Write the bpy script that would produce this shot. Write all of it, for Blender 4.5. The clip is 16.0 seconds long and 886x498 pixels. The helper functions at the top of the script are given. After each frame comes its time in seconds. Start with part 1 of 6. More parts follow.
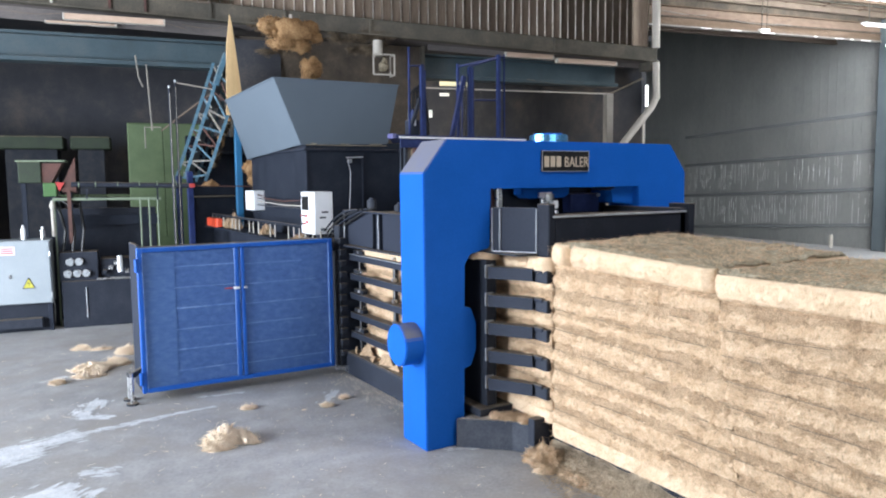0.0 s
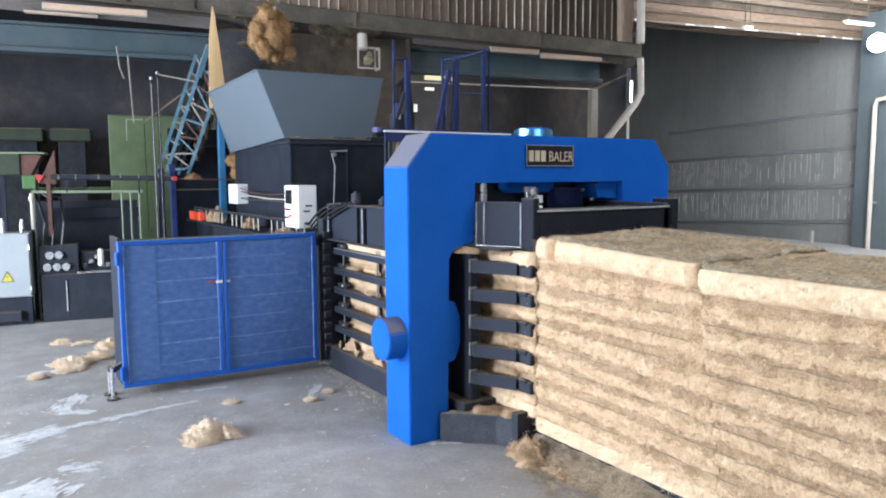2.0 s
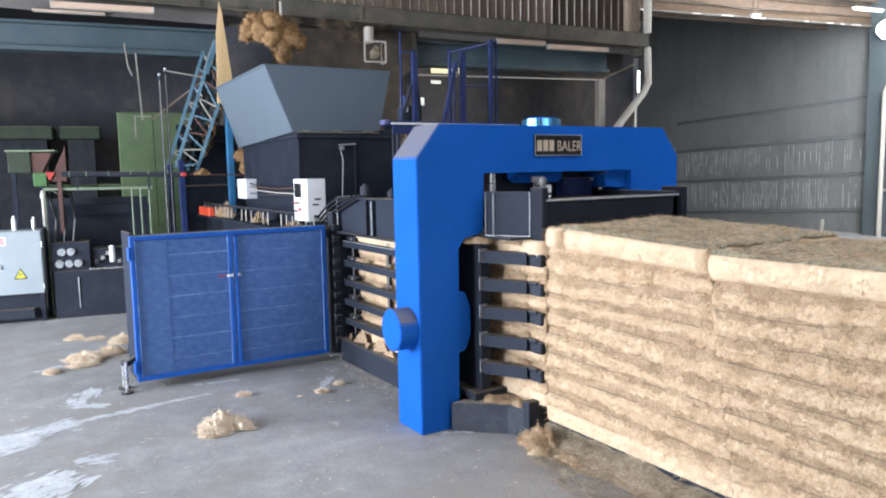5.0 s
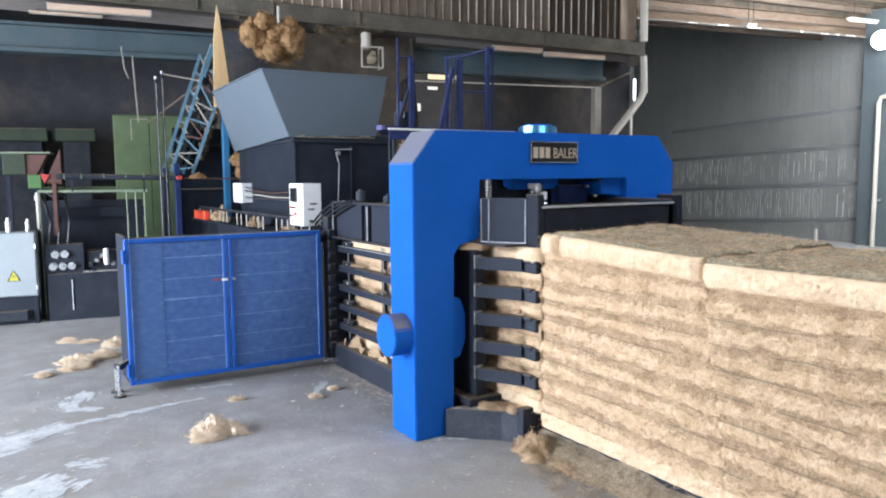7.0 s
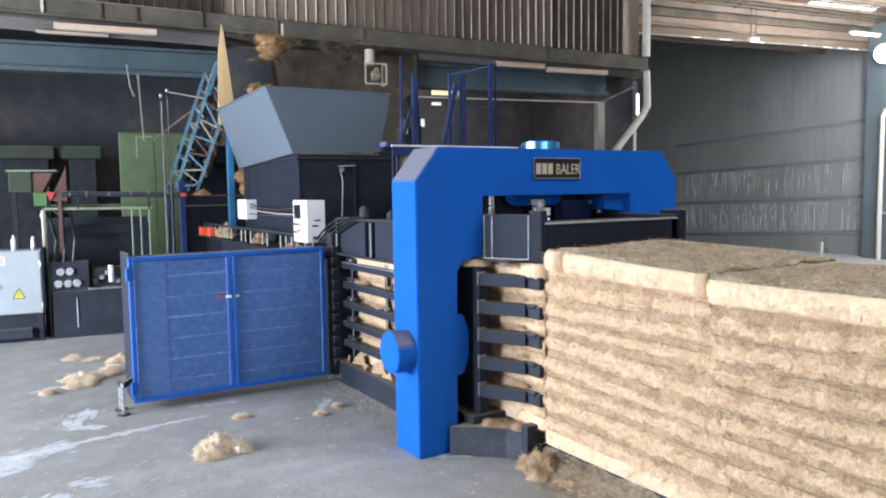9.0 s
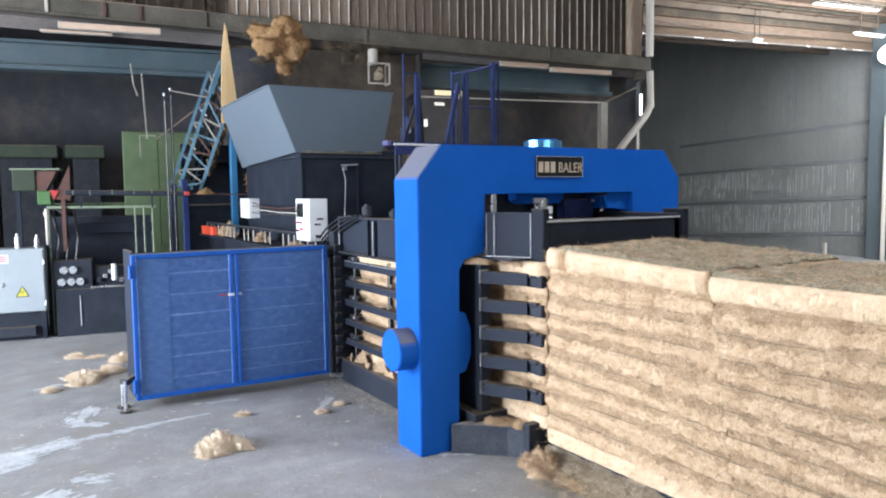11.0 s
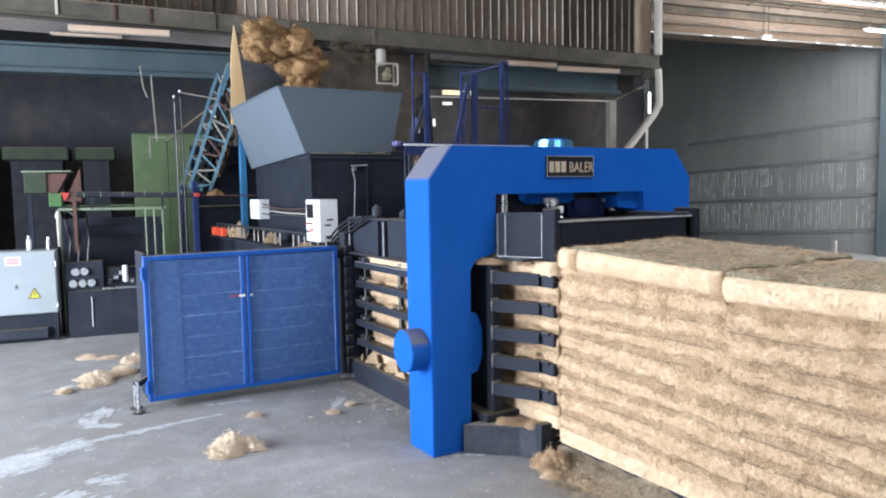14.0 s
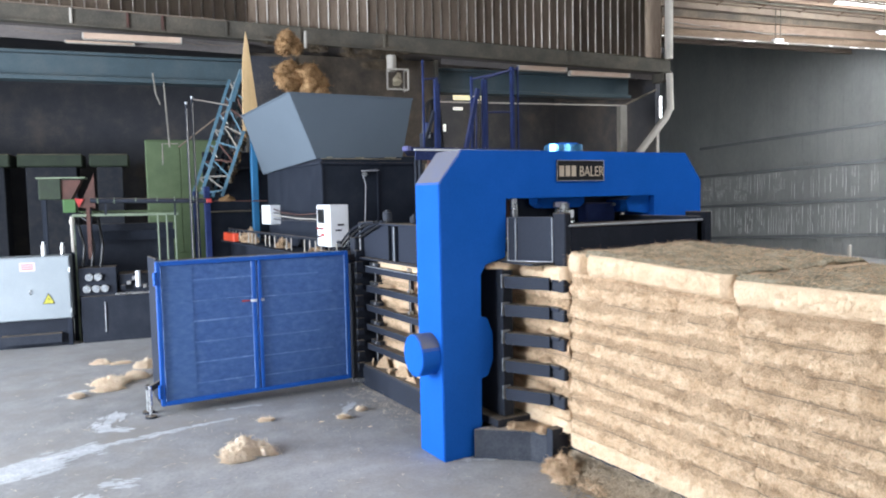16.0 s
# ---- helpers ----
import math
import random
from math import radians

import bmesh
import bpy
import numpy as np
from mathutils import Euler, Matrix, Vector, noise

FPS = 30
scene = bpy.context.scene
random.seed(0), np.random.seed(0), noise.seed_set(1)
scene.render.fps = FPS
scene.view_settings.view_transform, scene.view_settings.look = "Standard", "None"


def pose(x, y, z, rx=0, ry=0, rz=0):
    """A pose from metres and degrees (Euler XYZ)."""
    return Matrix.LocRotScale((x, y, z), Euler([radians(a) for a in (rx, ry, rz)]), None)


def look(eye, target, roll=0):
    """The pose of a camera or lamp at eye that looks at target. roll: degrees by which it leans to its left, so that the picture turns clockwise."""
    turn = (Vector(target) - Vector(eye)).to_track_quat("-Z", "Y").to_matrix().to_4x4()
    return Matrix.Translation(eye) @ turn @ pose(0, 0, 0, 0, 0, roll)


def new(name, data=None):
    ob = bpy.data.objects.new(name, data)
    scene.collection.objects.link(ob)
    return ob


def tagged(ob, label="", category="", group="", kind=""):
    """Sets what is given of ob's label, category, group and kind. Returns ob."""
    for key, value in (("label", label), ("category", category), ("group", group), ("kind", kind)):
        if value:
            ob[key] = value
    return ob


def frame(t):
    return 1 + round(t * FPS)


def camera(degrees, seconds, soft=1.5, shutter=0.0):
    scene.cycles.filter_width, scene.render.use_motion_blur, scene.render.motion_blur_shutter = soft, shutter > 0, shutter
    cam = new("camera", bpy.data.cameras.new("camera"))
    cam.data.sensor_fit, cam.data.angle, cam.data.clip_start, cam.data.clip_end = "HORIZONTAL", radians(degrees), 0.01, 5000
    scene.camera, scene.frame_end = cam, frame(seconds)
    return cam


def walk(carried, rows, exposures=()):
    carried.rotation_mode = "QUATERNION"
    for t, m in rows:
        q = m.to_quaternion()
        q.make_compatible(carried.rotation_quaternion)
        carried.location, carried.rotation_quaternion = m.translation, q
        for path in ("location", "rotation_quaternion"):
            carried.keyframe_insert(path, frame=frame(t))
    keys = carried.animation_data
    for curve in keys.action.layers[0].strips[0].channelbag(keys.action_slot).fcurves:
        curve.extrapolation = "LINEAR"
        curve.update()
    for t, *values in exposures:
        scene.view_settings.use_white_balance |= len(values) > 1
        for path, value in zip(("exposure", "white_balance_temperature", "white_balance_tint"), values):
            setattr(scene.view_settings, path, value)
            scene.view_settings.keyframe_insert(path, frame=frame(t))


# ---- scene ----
cam = camera(62.1, 16.0, soft=2.05)
PATH = [
    (0, (3.918, -2.207, 1.706), (2.208, -1.185, 1.519), -0.6),
    (0.5, (3.907, -2.216, 1.709), (2.203, -1.185, 1.523), -0.3),
    (1, (3.909, -2.209, 1.694), (2.208, -1.172, 1.511), -0.3),
    (1.5, (3.912, -2.209, 1.678), (2.216, -1.163, 1.495), -0.3),
    (2, (3.909, -2.198, 1.7), (2.223, -1.142, 1.499), -0.3),
    (2.5, (3.911, -2.21, 1.709), (2.225, -1.155, 1.493), -0.6),
    (3, (3.91, -2.212, 1.692), (2.22, -1.168, 1.466), -0.9),
    (3.5, (3.921, -2.214, 1.677), (2.226, -1.175, 1.451), -1.1),
    (4, (3.915, -2.219, 1.681), (2.22, -1.181, 1.459), -1.2),
    (6.5, (3.929, -2.213, 1.673), (2.232, -1.174, 1.468), -0.7),
    (7, (3.918, -2.218, 1.679), (2.227, -1.169, 1.478), -0.5),
    (7.5, (3.923, -2.213, 1.685), (2.232, -1.163, 1.495), -0.4),
    (8, (3.932, -2.21, 1.686), (2.237, -1.164, 1.508), -0.5),
    (8.5, (3.931, -2.218, 1.676), (2.233, -1.174, 1.516), -0.7),
    (9, (3.922, -2.207, 1.693), (2.221, -1.167, 1.531), -0.8),
    (11.5, (3.927, -2.204, 1.671), (2.22, -1.172, 1.513), -0.7),
    (12, (3.925, -2.221, 1.675), (2.223, -1.181, 1.52), -1.1),
    (12.5, (3.924, -2.219, 1.665), (2.223, -1.177, 1.517), -1.0),
    (13, (3.923, -2.204, 1.689), (2.218, -1.172, 1.526), -0.8),
    (13.5, (3.922, -2.221, 1.682), (2.21, -1.199, 1.518), -0.9),
    (14, (3.915, -2.225, 1.682), (2.199, -1.209, 1.521), -1.0),
    (14.5, (3.918, -2.22, 1.685), (2.2, -1.208, 1.524), -1.0),
    (15, (3.916, -2.225, 1.691), (2.197, -1.216, 1.529), -0.9),
    (15.5, (3.927, -2.218, 1.678), (2.197, -1.226, 1.526), -1.1),
    (16, (3.923, -2.223, 1.677), (2.192, -1.233, 1.531), -1.2),
]
walk(cam, [(t, look(e, g, r)) for t, e, g, r in PATH])

# ---- light ----
world = bpy.data.worlds.new("sky")
scene.world = world
world.use_nodes = True
wn = world.node_tree.nodes
sky = wn.new("ShaderNodeTexSky")
sky.sky_type = "NISHITA"
sky.sun_disc = False
sky.sun_elevation = radians(35)
sky.sun_rotation = radians(200)
world.node_tree.links.new(sky.outputs[0], wn["Background"].inputs[0])
wn["Background"].inputs[1].default_value = 0.07

YAW = -8.8
BUILDING = pose(0, 0, 0, 0, 0, YAW)
# the hall's axes are turned a little against the machine's: hall(x, y, z) gives the place in the world


def hall(x, y, z):
    return BUILDING @ Vector((x, y, z))


def area_lamp(name, at, to, sx, sy, watts, color):
    data = bpy.data.lights.new(name, "AREA")
    data.shape, data.size, data.size_y, data.energy, data.color = "RECTANGLE", sx, sy, watts, color
    ob = new(name, data)
    ob.matrix_world = look(at, to)
    return ob


# daylight of the open side of the hall, and of an unseen gate added behind
area_lamp("side_daylight", hall(-0.5, -8.7, 2.05), hall(-0.7, 0, 1.3), 6.6, 3.7, 2480, (0.79, 0.885, 1.02))
area_lamp("gate_fill", hall(11.7, 1.0, 2.6), hall(0, 1.0, 1.4), 7.0, 4.6, 290, (0.85, 0.905, 1.0))
# the floodlight and the skylight sheets at the hall's far side
flood_lamp = new("flood_lamp", bpy.data.lights.new("flood_lamp", "POINT"))
flood_lamp.data.energy, flood_lamp.data.color, flood_lamp.data.shadow_soft_size = 10, (0.88, 0.95, 1.0), 0.15
flood_lamp.location = hall(-6.85, 13.3, 4.35)
# added lamp below the skylights, turned to brighten the side wall
area_lamp("skylight_daylight", hall(-3.6, 10.4, 4.6), hall(-10.4, 14.0, 2.4), 2.4, 2.4, 800, (0.88, 0.94, 1.0))
# unseen skylight sheets assumed in the main roof, over the open floor
area_lamp("roof_daylight", hall(2.6, 3.4, 6.95), hall(0.2, 3.4, 0), 3.6, 5.4, 560, (0.85, 0.905, 1.0))
# lamp added under the rear room's ceiling to brighten the room
area_lamp("rear_fill", hall(-8.2, 3.8, 4.1), hall(-9.8, 3.8, 0.8), 2.6, 0.9, 170, (1.0, 0.94, 0.84))
scene.view_settings.exposure = 0.0


# ---- materials ----
def material(name, colors, rough=0.6, metal=0.0, scale=6.0, bump=0.15, fine=60.0, stretch=(1, 1, 1), dust=None, dust_amount=0.0,
             per_object=0.0, spec=0.5, gain=(0.8, 0.0), even=0.0):
    """Two scales of noise between colours, a fine relief, and dust on what faces up."""
    m = bpy.data.materials.new(name)
    m.use_nodes = True
    n, l = m.node_tree.nodes, m.node_tree.links
    b = n["Principled BSDF"]
    co = n.new("ShaderNodeTexCoord")
    mp = n.new("ShaderNodeMapping")
    mp.inputs["Scale"].default_value = stretch
    l.new(co.outputs["Object"], mp.inputs[0])
    big, small = n.new("ShaderNodeTexNoise"), n.new("ShaderNodeTexNoise")
    for t, s, d in ((big, scale, 6), (small, fine, 3)):
        t.inputs["Scale"].default_value, t.inputs["Detail"].default_value = s, d
        t.inputs["Roughness"].default_value = 0.65
        l.new(mp.outputs[0], t.inputs["Vector"])
    mix = n.new("ShaderNodeMix")
    mix.inputs[0].default_value = 0.35
    l.new(big.outputs[0], mix.inputs[2]), l.new(small.outputs[0], mix.inputs[3])
    ramp = n.new("ShaderNodeValToRGB")
    e = ramp.color_ramp.elements
    e[0].position, e[1].position = 0.32, 0.68
    e[0].color, e[1].color = (*colors[0], 1), (*colors[-1], 1)
    for i, c in enumerate(colors[1:-1]):
        k = e.new(0.32 + 0.36 * (i + 1) / (len(colors) - 1))
        k.color = (*c, 1)
    l.new(mix.outputs[0], ramp.inputs[0])
    out = ramp.outputs[0]
    if per_object:
        info, hsv = n.new("ShaderNodeObjectInfo"), n.new("ShaderNodeHueSaturation")
        rng = n.new("ShaderNodeMapRange")
        rng.inputs[3].default_value, rng.inputs[4].default_value = 1 - per_object, 1 + per_object
        l.new(info.outputs["Random"], rng.inputs[0])
        l.new(rng.outputs[0], hsv.inputs["Value"]), l.new(out, hsv.inputs["Color"])
        out = hsv.outputs[0]
    if dust:
        geo, sep, pw, mu = n.new("ShaderNodeNewGeometry"), n.new("ShaderNodeSeparateXYZ"), n.new("ShaderNodeMath"), n.new("ShaderNodeMath")
        l.new(geo.outputs["Normal"], sep.inputs[0])
        pw.operation, pw.use_clamp = "MULTIPLY_ADD", True
        l.new(sep.outputs[2], pw.inputs[0])
        pw.inputs[1].default_value, pw.inputs[2].default_value = gain
        mu.operation = "MULTIPLY"
        l.new(pw.outputs[0], mu.inputs[0])
        dn = n.new("ShaderNodeTexNoise")
        dn.inputs["Scale"].default_value, dn.inputs["Detail"].default_value = 9, 8
        l.new(co.outputs["Object"], dn.inputs["Vector"])
        dm = n.new("ShaderNodeMath")
        dm.operation = "MULTIPLY_ADD"
        l.new(dn.outputs[0], dm.inputs[0])
        dm.inputs[1].default_value, dm.inputs[2].default_value = 2 * dust_amount * (1 - even), dust_amount * even
        l.new(dm.outputs[0], mu.inputs[1])
        dx = n.new("ShaderNodeMix")
        dx.data_type = "RGBA"
        l.new(mu.outputs[0], dx.inputs[0]), l.new(out, dx.inputs[6])
        dx.inputs[7].default_value = (*dust, 1)
        out = dx.outputs[2]
    l.new(out, b.inputs["Base Color"])
    rr = n.new("ShaderNodeMapRange")
    rr.inputs[3].default_value, rr.inputs[4].default_value = max(rough - 0.12, 0.03), min(rough + 0.12, 1)
    l.new(big.outputs[0], rr.inputs[0]), l.new(rr.outputs[0], b.inputs["Roughness"])
    b.inputs["Metallic"].default_value = metal
    b.inputs["Specular IOR Level"].default_value = spec
    if bump:
        bp = n.new("ShaderNodeBump")
        bp.inputs["Strength"].default_value, bp.inputs["Distance"].default_value = bump, 0.01
        l.new(mix.outputs[0], bp.inputs["Height"]), l.new(bp.outputs[0], b.inputs["Normal"])
    return m


def glow(name, color, power):
    m = bpy.data.materials.new(name)
    m.use_nodes = True
    b = m.node_tree.nodes["Principled BSDF"]
    b.inputs["Base Color"].default_value = (*color, 1)
    b.inputs["Emission Color"].default_value, b.inputs["Emission Strength"].default_value = (*color, 1), power
    return m


DUST = (0.42, 0.33, 0.22)
# the dust tint on upward faces also paints their sky reflection
BLUE = material("blue_paint", [(0.004, 0.08, 0.35), (0.006, 0.09, 0.395), (0.009, 0.1, 0.435)], 0.55, scale=3, bump=0.03, dust=(0.16, 0.155, 0.165), dust_amount=0.9, gain=(6, -2.0), spec=0.1, even=0.85)
BLUE_F = material("blue_bar_paint", [(0.004, 0.075, 0.36), (0.006, 0.09, 0.41), (0.012, 0.11, 0.47)], 0.45, scale=5, bump=0.05, spec=0.3)
BLUE_D = material("blue_sheet", [(0.034, 0.082, 0.225), (0.054, 0.12, 0.3), (0.1, 0.175, 0.37)], 0.6, scale=14, fine=190, bump=0.35, stretch=(1, 1, 1.6), spec=0.3)
NAVY = material("navy_paint", [(0.006, 0.014, 0.055), (0.012, 0.024, 0.095), (0.03, 0.048, 0.15)], 0.55, dust=DUST, dust_amount=0.2, spec=0.3)
# the next three blacks are lifted and blued to hold some haze
THROAT = material("black_throat", [(0.011, 0.014, 0.021), (0.017, 0.021, 0.031), (0.028, 0.032, 0.042)], 0.75, scale=4, bump=0.1, spec=0.15)
PITCH = material("pitch_black_paint", [(0.011, 0.014, 0.022), (0.018, 0.022, 0.033), (0.03, 0.034, 0.046)], 0.65, scale=5, bump=0.12, dust=DUST, dust_amount=0.25, gain=(2.0, -1.0), spec=0.25)
BLACK = material("black_paint", [(0.012, 0.015, 0.023), (0.02, 0.024, 0.035), (0.036, 0.04, 0.052)], 0.65, spec=0.25, scale=5, bump=0.15, dust=DUST, dust_amount=0.3, gain=(2.0, -1.0))
COAL = material("coal_black_paint", [(0.006, 0.008, 0.013), (0.01, 0.012, 0.019), (0.018, 0.021, 0.029)], 0.7, scale=5, bump=0.1, dust=DUST, dust_amount=0.3, gain=(2.0, -1.0), spec=0.2)
SLATE = material("slate_paint", [(0.015, 0.019, 0.03), (0.025, 0.03, 0.045)], 0.7, scale=3, bump=0.1, dust=DUST, dust_amount=0.4, gain=(2.0, -0.9), spec=0.2)
HOPPER = material("hopper_grey", [(0.115, 0.14, 0.166), (0.128, 0.155, 0.183)], 0.8, spec=0.1, scale=2, bump=0.05)
STEEL = material("bright_steel", [(0.5, 0.5, 0.5), (0.65, 0.65, 0.66)], 0.28, 0.9, scale=10, bump=0.05)
# pale metal, also used in thin strips as bright edge lines
EDGE = material("pale_edge", [(0.3, 0.31, 0.33), (0.5, 0.51, 0.52)], 0.45, 0.4, scale=30)
CREAM = material("cabinet_white", [(0.28, 0.315, 0.335), (0.34, 0.37, 0.39)], 0.45, scale=3, bump=0.04)
WHITE = material("white_plastic", [(0.7, 0.71, 0.72), (0.78, 0.78, 0.79)], 0.4, scale=5, bump=0.03)
CLAD = material("brown_cladding", [(0.16, 0.118, 0.088), (0.26, 0.198, 0.15), (0.38, 0.3, 0.232)], 0.9, spec=0.06, scale=2.2, fine=30, bump=0.25, stretch=(1, 1.6, 0.16))
BEAM = material("dusty_beam", [(0.06, 0.056, 0.048), (0.1, 0.09, 0.074), (0.17, 0.143, 0.11)], 0.9, spec=0.1, scale=2.5, bump=0.4, dust=DUST, dust_amount=0.5)
TEAL = material("teal_paint", [(0.03, 0.042, 0.047), (0.04, 0.068, 0.082), (0.085, 0.1, 0.104)], 0.7, scale=1.4, bump=0.15, dust=DUST, dust_amount=0.3)
SKYBLUE = material("light_blue_paint", [(0.05, 0.09, 0.12), (0.07, 0.17, 0.24), (0.2, 0.25, 0.26)], 0.65, scale=8, bump=0.2, dust=DUST, dust_amount=0.6)
GREEN = material("green_paint", [(0.05, 0.078, 0.035), (0.078, 0.115, 0.05), (0.11, 0.145, 0.072)], 0.55, scale=2, bump=0.1)
GREEN_D = material("dark_green_paint", [(0.013, 0.017, 0.012), (0.022, 0.034, 0.017), (0.04, 0.05, 0.032)], 0.75, scale=4, bump=0.3, dust=DUST, dust_amount=0.4)
LEAFGREEN = material("bright_green_paint", [(0.04, 0.11, 0.03), (0.07, 0.15, 0.05)], 0.5)
RED = material("red_paint", [(0.33, 0.03, 0.025), (0.45, 0.045, 0.04)], 0.5)
ORANGE = material("orange_red", [(0.7, 0.07, 0.03), (0.8, 0.1, 0.04)], 0.5)
RUST = material("rust_red", [(0.05, 0.025, 0.02), (0.12, 0.052, 0.04)], 0.8)
PLY = material("plywood", [(0.55, 0.36, 0.17), (0.68, 0.47, 0.24), (0.74, 0.53, 0.29)], 0.7, scale=3, stretch=(3, 3, 0.4), bump=0.1)
# near-black with brown mottle, holding the shade of the rear rooms
DARK = material("rear_shade", [(0.022, 0.024, 0.032), (0.042, 0.043, 0.05), (0.105, 0.088, 0.076)], 0.9, scale=1.5, bump=0.25)
DARK_BROWN = material("dark_mottled_brown", [(0.03, 0.024, 0.019), (0.075, 0.058, 0.043), (0.15, 0.115, 0.08)], 0.95, scale=2.4, bump=0.4)
SOOT = material("soot_block", [(0.08, 0.064, 0.05), (0.165, 0.13, 0.095), (0.27, 0.215, 0.155)], 0.95, scale=2, bump=0.4, per_object=0.4)
GREYWALL = material("grey_cladding", [(0.3, 0.3, 0.285), (0.365, 0.365, 0.35), (0.435, 0.43, 0.405)], 0.75, scale=1.1, fine=14, bump=0.1, stretch=(1, 1, 0.5))
PIPE = material("pale_pipe", [(0.4, 0.36, 0.31), (0.52, 0.48, 0.42)], 0.6, scale=4)
DULL = material("dull_steel", [(0.2, 0.18, 0.155), (0.3, 0.275, 0.24)], 0.7, scale=4)
ROOFM = material("roof_sheet", [(0.12, 0.08, 0.056), (0.24, 0.165, 0.12)], 0.85, scale=2.5, fine=20, stretch=(2, 0.25, 1), bump=0.3)
RUBBER = material("black_rubber", [(0.01, 0.01, 0.01), (0.02, 0.02, 0.022)], 0.45, bump=0.05)
YELLOW = material("warning_yellow", [(0.46, 0.42, 0.04), (0.55, 0.5, 0.08)], 0.5, bump=0)
GOLD = material("brass_letters", [(0.46, 0.37, 0.27), (0.58, 0.48, 0.37)], 0.4, 0.1, bump=0)
INK = material("black_plate", [(0.006, 0.006, 0.007), (0.012, 0.012, 0.013)], 0.35, bump=0.02)
GLASS = material("gauge_glass", [(0.26, 0.28, 0.3), (0.42, 0.44, 0.45)], 0.15, bump=0)
TUBE = glow("lit_tube", (1.0, 0.95, 0.88), 0.9)
TUBE_OFF = material("tube_cover", [(0.46, 0.32, 0.23), (0.58, 0.43, 0.33)], 0.5, bump=0.05)
FLOOD = glow("floodlight_glass", (0.9, 0.97, 1.0), 30)
DAYSLIT = glow("daylight_gap", (0.95, 0.96, 0.96), 0.14)
EAVE_GLINT = glow("eave_glint", (1.0, 0.95, 0.9), 0.16)
SKYLIGHT = glow("skylight_sheet", (0.95, 0.98, 1.0), 3.0)


def fibre_material(name, dark, mid, light, stretch, scale, bump, fleck=0.0):
    m = bpy.data.materials.new(name)
    m.use_nodes = True
    n, l = m.node_tree.nodes, m.node_tree.links
    b = n["Principled BSDF"]
    co, mp = n.new("ShaderNodeTexCoord"), n.new("ShaderNodeMapping")
    mp.inputs["Scale"].default_value = stretch
    l.new(co.outputs["Object"], mp.inputs[0])
    a, f, g = n.new("ShaderNodeTexNoise"), n.new("ShaderNodeTexNoise"), n.new("ShaderNodeTexNoise")
    for t, s, d in ((a, scale, 5), (f, scale * 9, 6), (g, scale * 30, 4)):
        t.inputs["Scale"].default_value, t.inputs["Detail"].default_value, t.inputs["Roughness"].default_value = s, d, 0.7
    l.new(co.outputs["Object"], a.inputs["Vector"])
    l.new(mp.outputs[0], f.inputs["Vector"]), l.new(mp.outputs[0], g.inputs["Vector"])
    m1, m2 = n.new("ShaderNodeMix"), n.new("ShaderNodeMix")
    m1.inputs[0].default_value, m2.inputs[0].default_value = 0.62, 0.22
    l.new(a.outputs[0], m1.inputs[2]), l.new(f.outputs[0], m1.inputs[3])
    l.new(m1.outputs[0], m2.inputs[2]), l.new(g.outputs[0], m2.inputs[3])
    ramp = n.new("ShaderNodeValToRGB")
    e = ramp.color_ramp.elements
    e[0].position, e[1].position = 0.42, 0.58
    e[0].color, e[1].color = (*dark, 1), (*light, 1)
    k = e.new(0.5)
    k.color = (*mid, 1)
    l.new(m2.outputs[0], ramp.inputs[0])
    out = ramp.outputs[0]
    if fleck:
        # dark flecks paint the shade in small gaps between the tufts
        fm, fn, fr, fx = n.new("ShaderNodeMapping"), n.new("ShaderNodeTexNoise"), n.new("ShaderNodeMapRange"), n.new("ShaderNodeMix")
        fm.inputs["Scale"].default_value = (1.7, 1.7, 0.8)
        fn.inputs["Scale"].default_value, fn.inputs["Detail"].default_value, fn.inputs["Roughness"].default_value = 55, 4, 0.75
        l.new(co.outputs["Object"], fm.inputs[0]), l.new(fm.outputs[0], fn.inputs["Vector"]), l.new(fn.outputs[0], fr.inputs[0])
        fr.inputs[1].default_value, fr.inputs[2].default_value, fr.inputs[4].default_value = 0.55, 0.68, fleck
        fx.data_type = "RGBA"
        l.new(fr.outputs[0], fx.inputs[0]), l.new(out, fx.inputs[6])
        fx.inputs[7].default_value = (*[0.5 * v for v in dark], 1)
        out = fx.outputs[2]
    l.new(out, b.inputs["Base Color"])
    b.inputs["Roughness"].default_value = 0.95
    b.inputs["Specular IOR Level"].default_value = 0.15
    bp = n.new("ShaderNodeBump")
    bp.inputs["Strength"].default_value, bp.inputs["Distance"].default_value = bump, 0.02
    l.new(m2.outputs[0], bp.inputs["Height"]), l.new(bp.outputs[0], b.inputs["Normal"])
    return m


FIBRE = fibre_material("coir_fibre", (0.53, 0.345, 0.2), (0.75, 0.535, 0.345), (0.89, 0.69, 0.485), (2.4, 2.4, 1.2), 11, 1.0, 0.7)
FIBRE_ROLL = fibre_material("clean_coir", (0.6, 0.43, 0.275), (0.765, 0.575, 0.385), (0.86, 0.665, 0.475), (4.5, 4.5, 0.6), 7, 0.7, 0.25)
# greyer coir; its darkness holds the weak light on bale tops
FIBRE_TOP = fibre_material("grey_coir", (0.18, 0.15, 0.1), (0.32, 0.275, 0.195), (0.5, 0.43, 0.315), (1.2, 0.8, 1), 6, 1.0)
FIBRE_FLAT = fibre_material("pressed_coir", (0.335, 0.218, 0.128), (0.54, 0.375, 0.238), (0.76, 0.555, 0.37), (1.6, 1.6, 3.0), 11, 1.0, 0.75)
FIBRE_PALE = fibre_material("pale_coir", (0.72, 0.555, 0.395), (0.89, 0.73, 0.55), (0.95, 0.84, 0.69), (1, 1, 1), 14, 0.9)
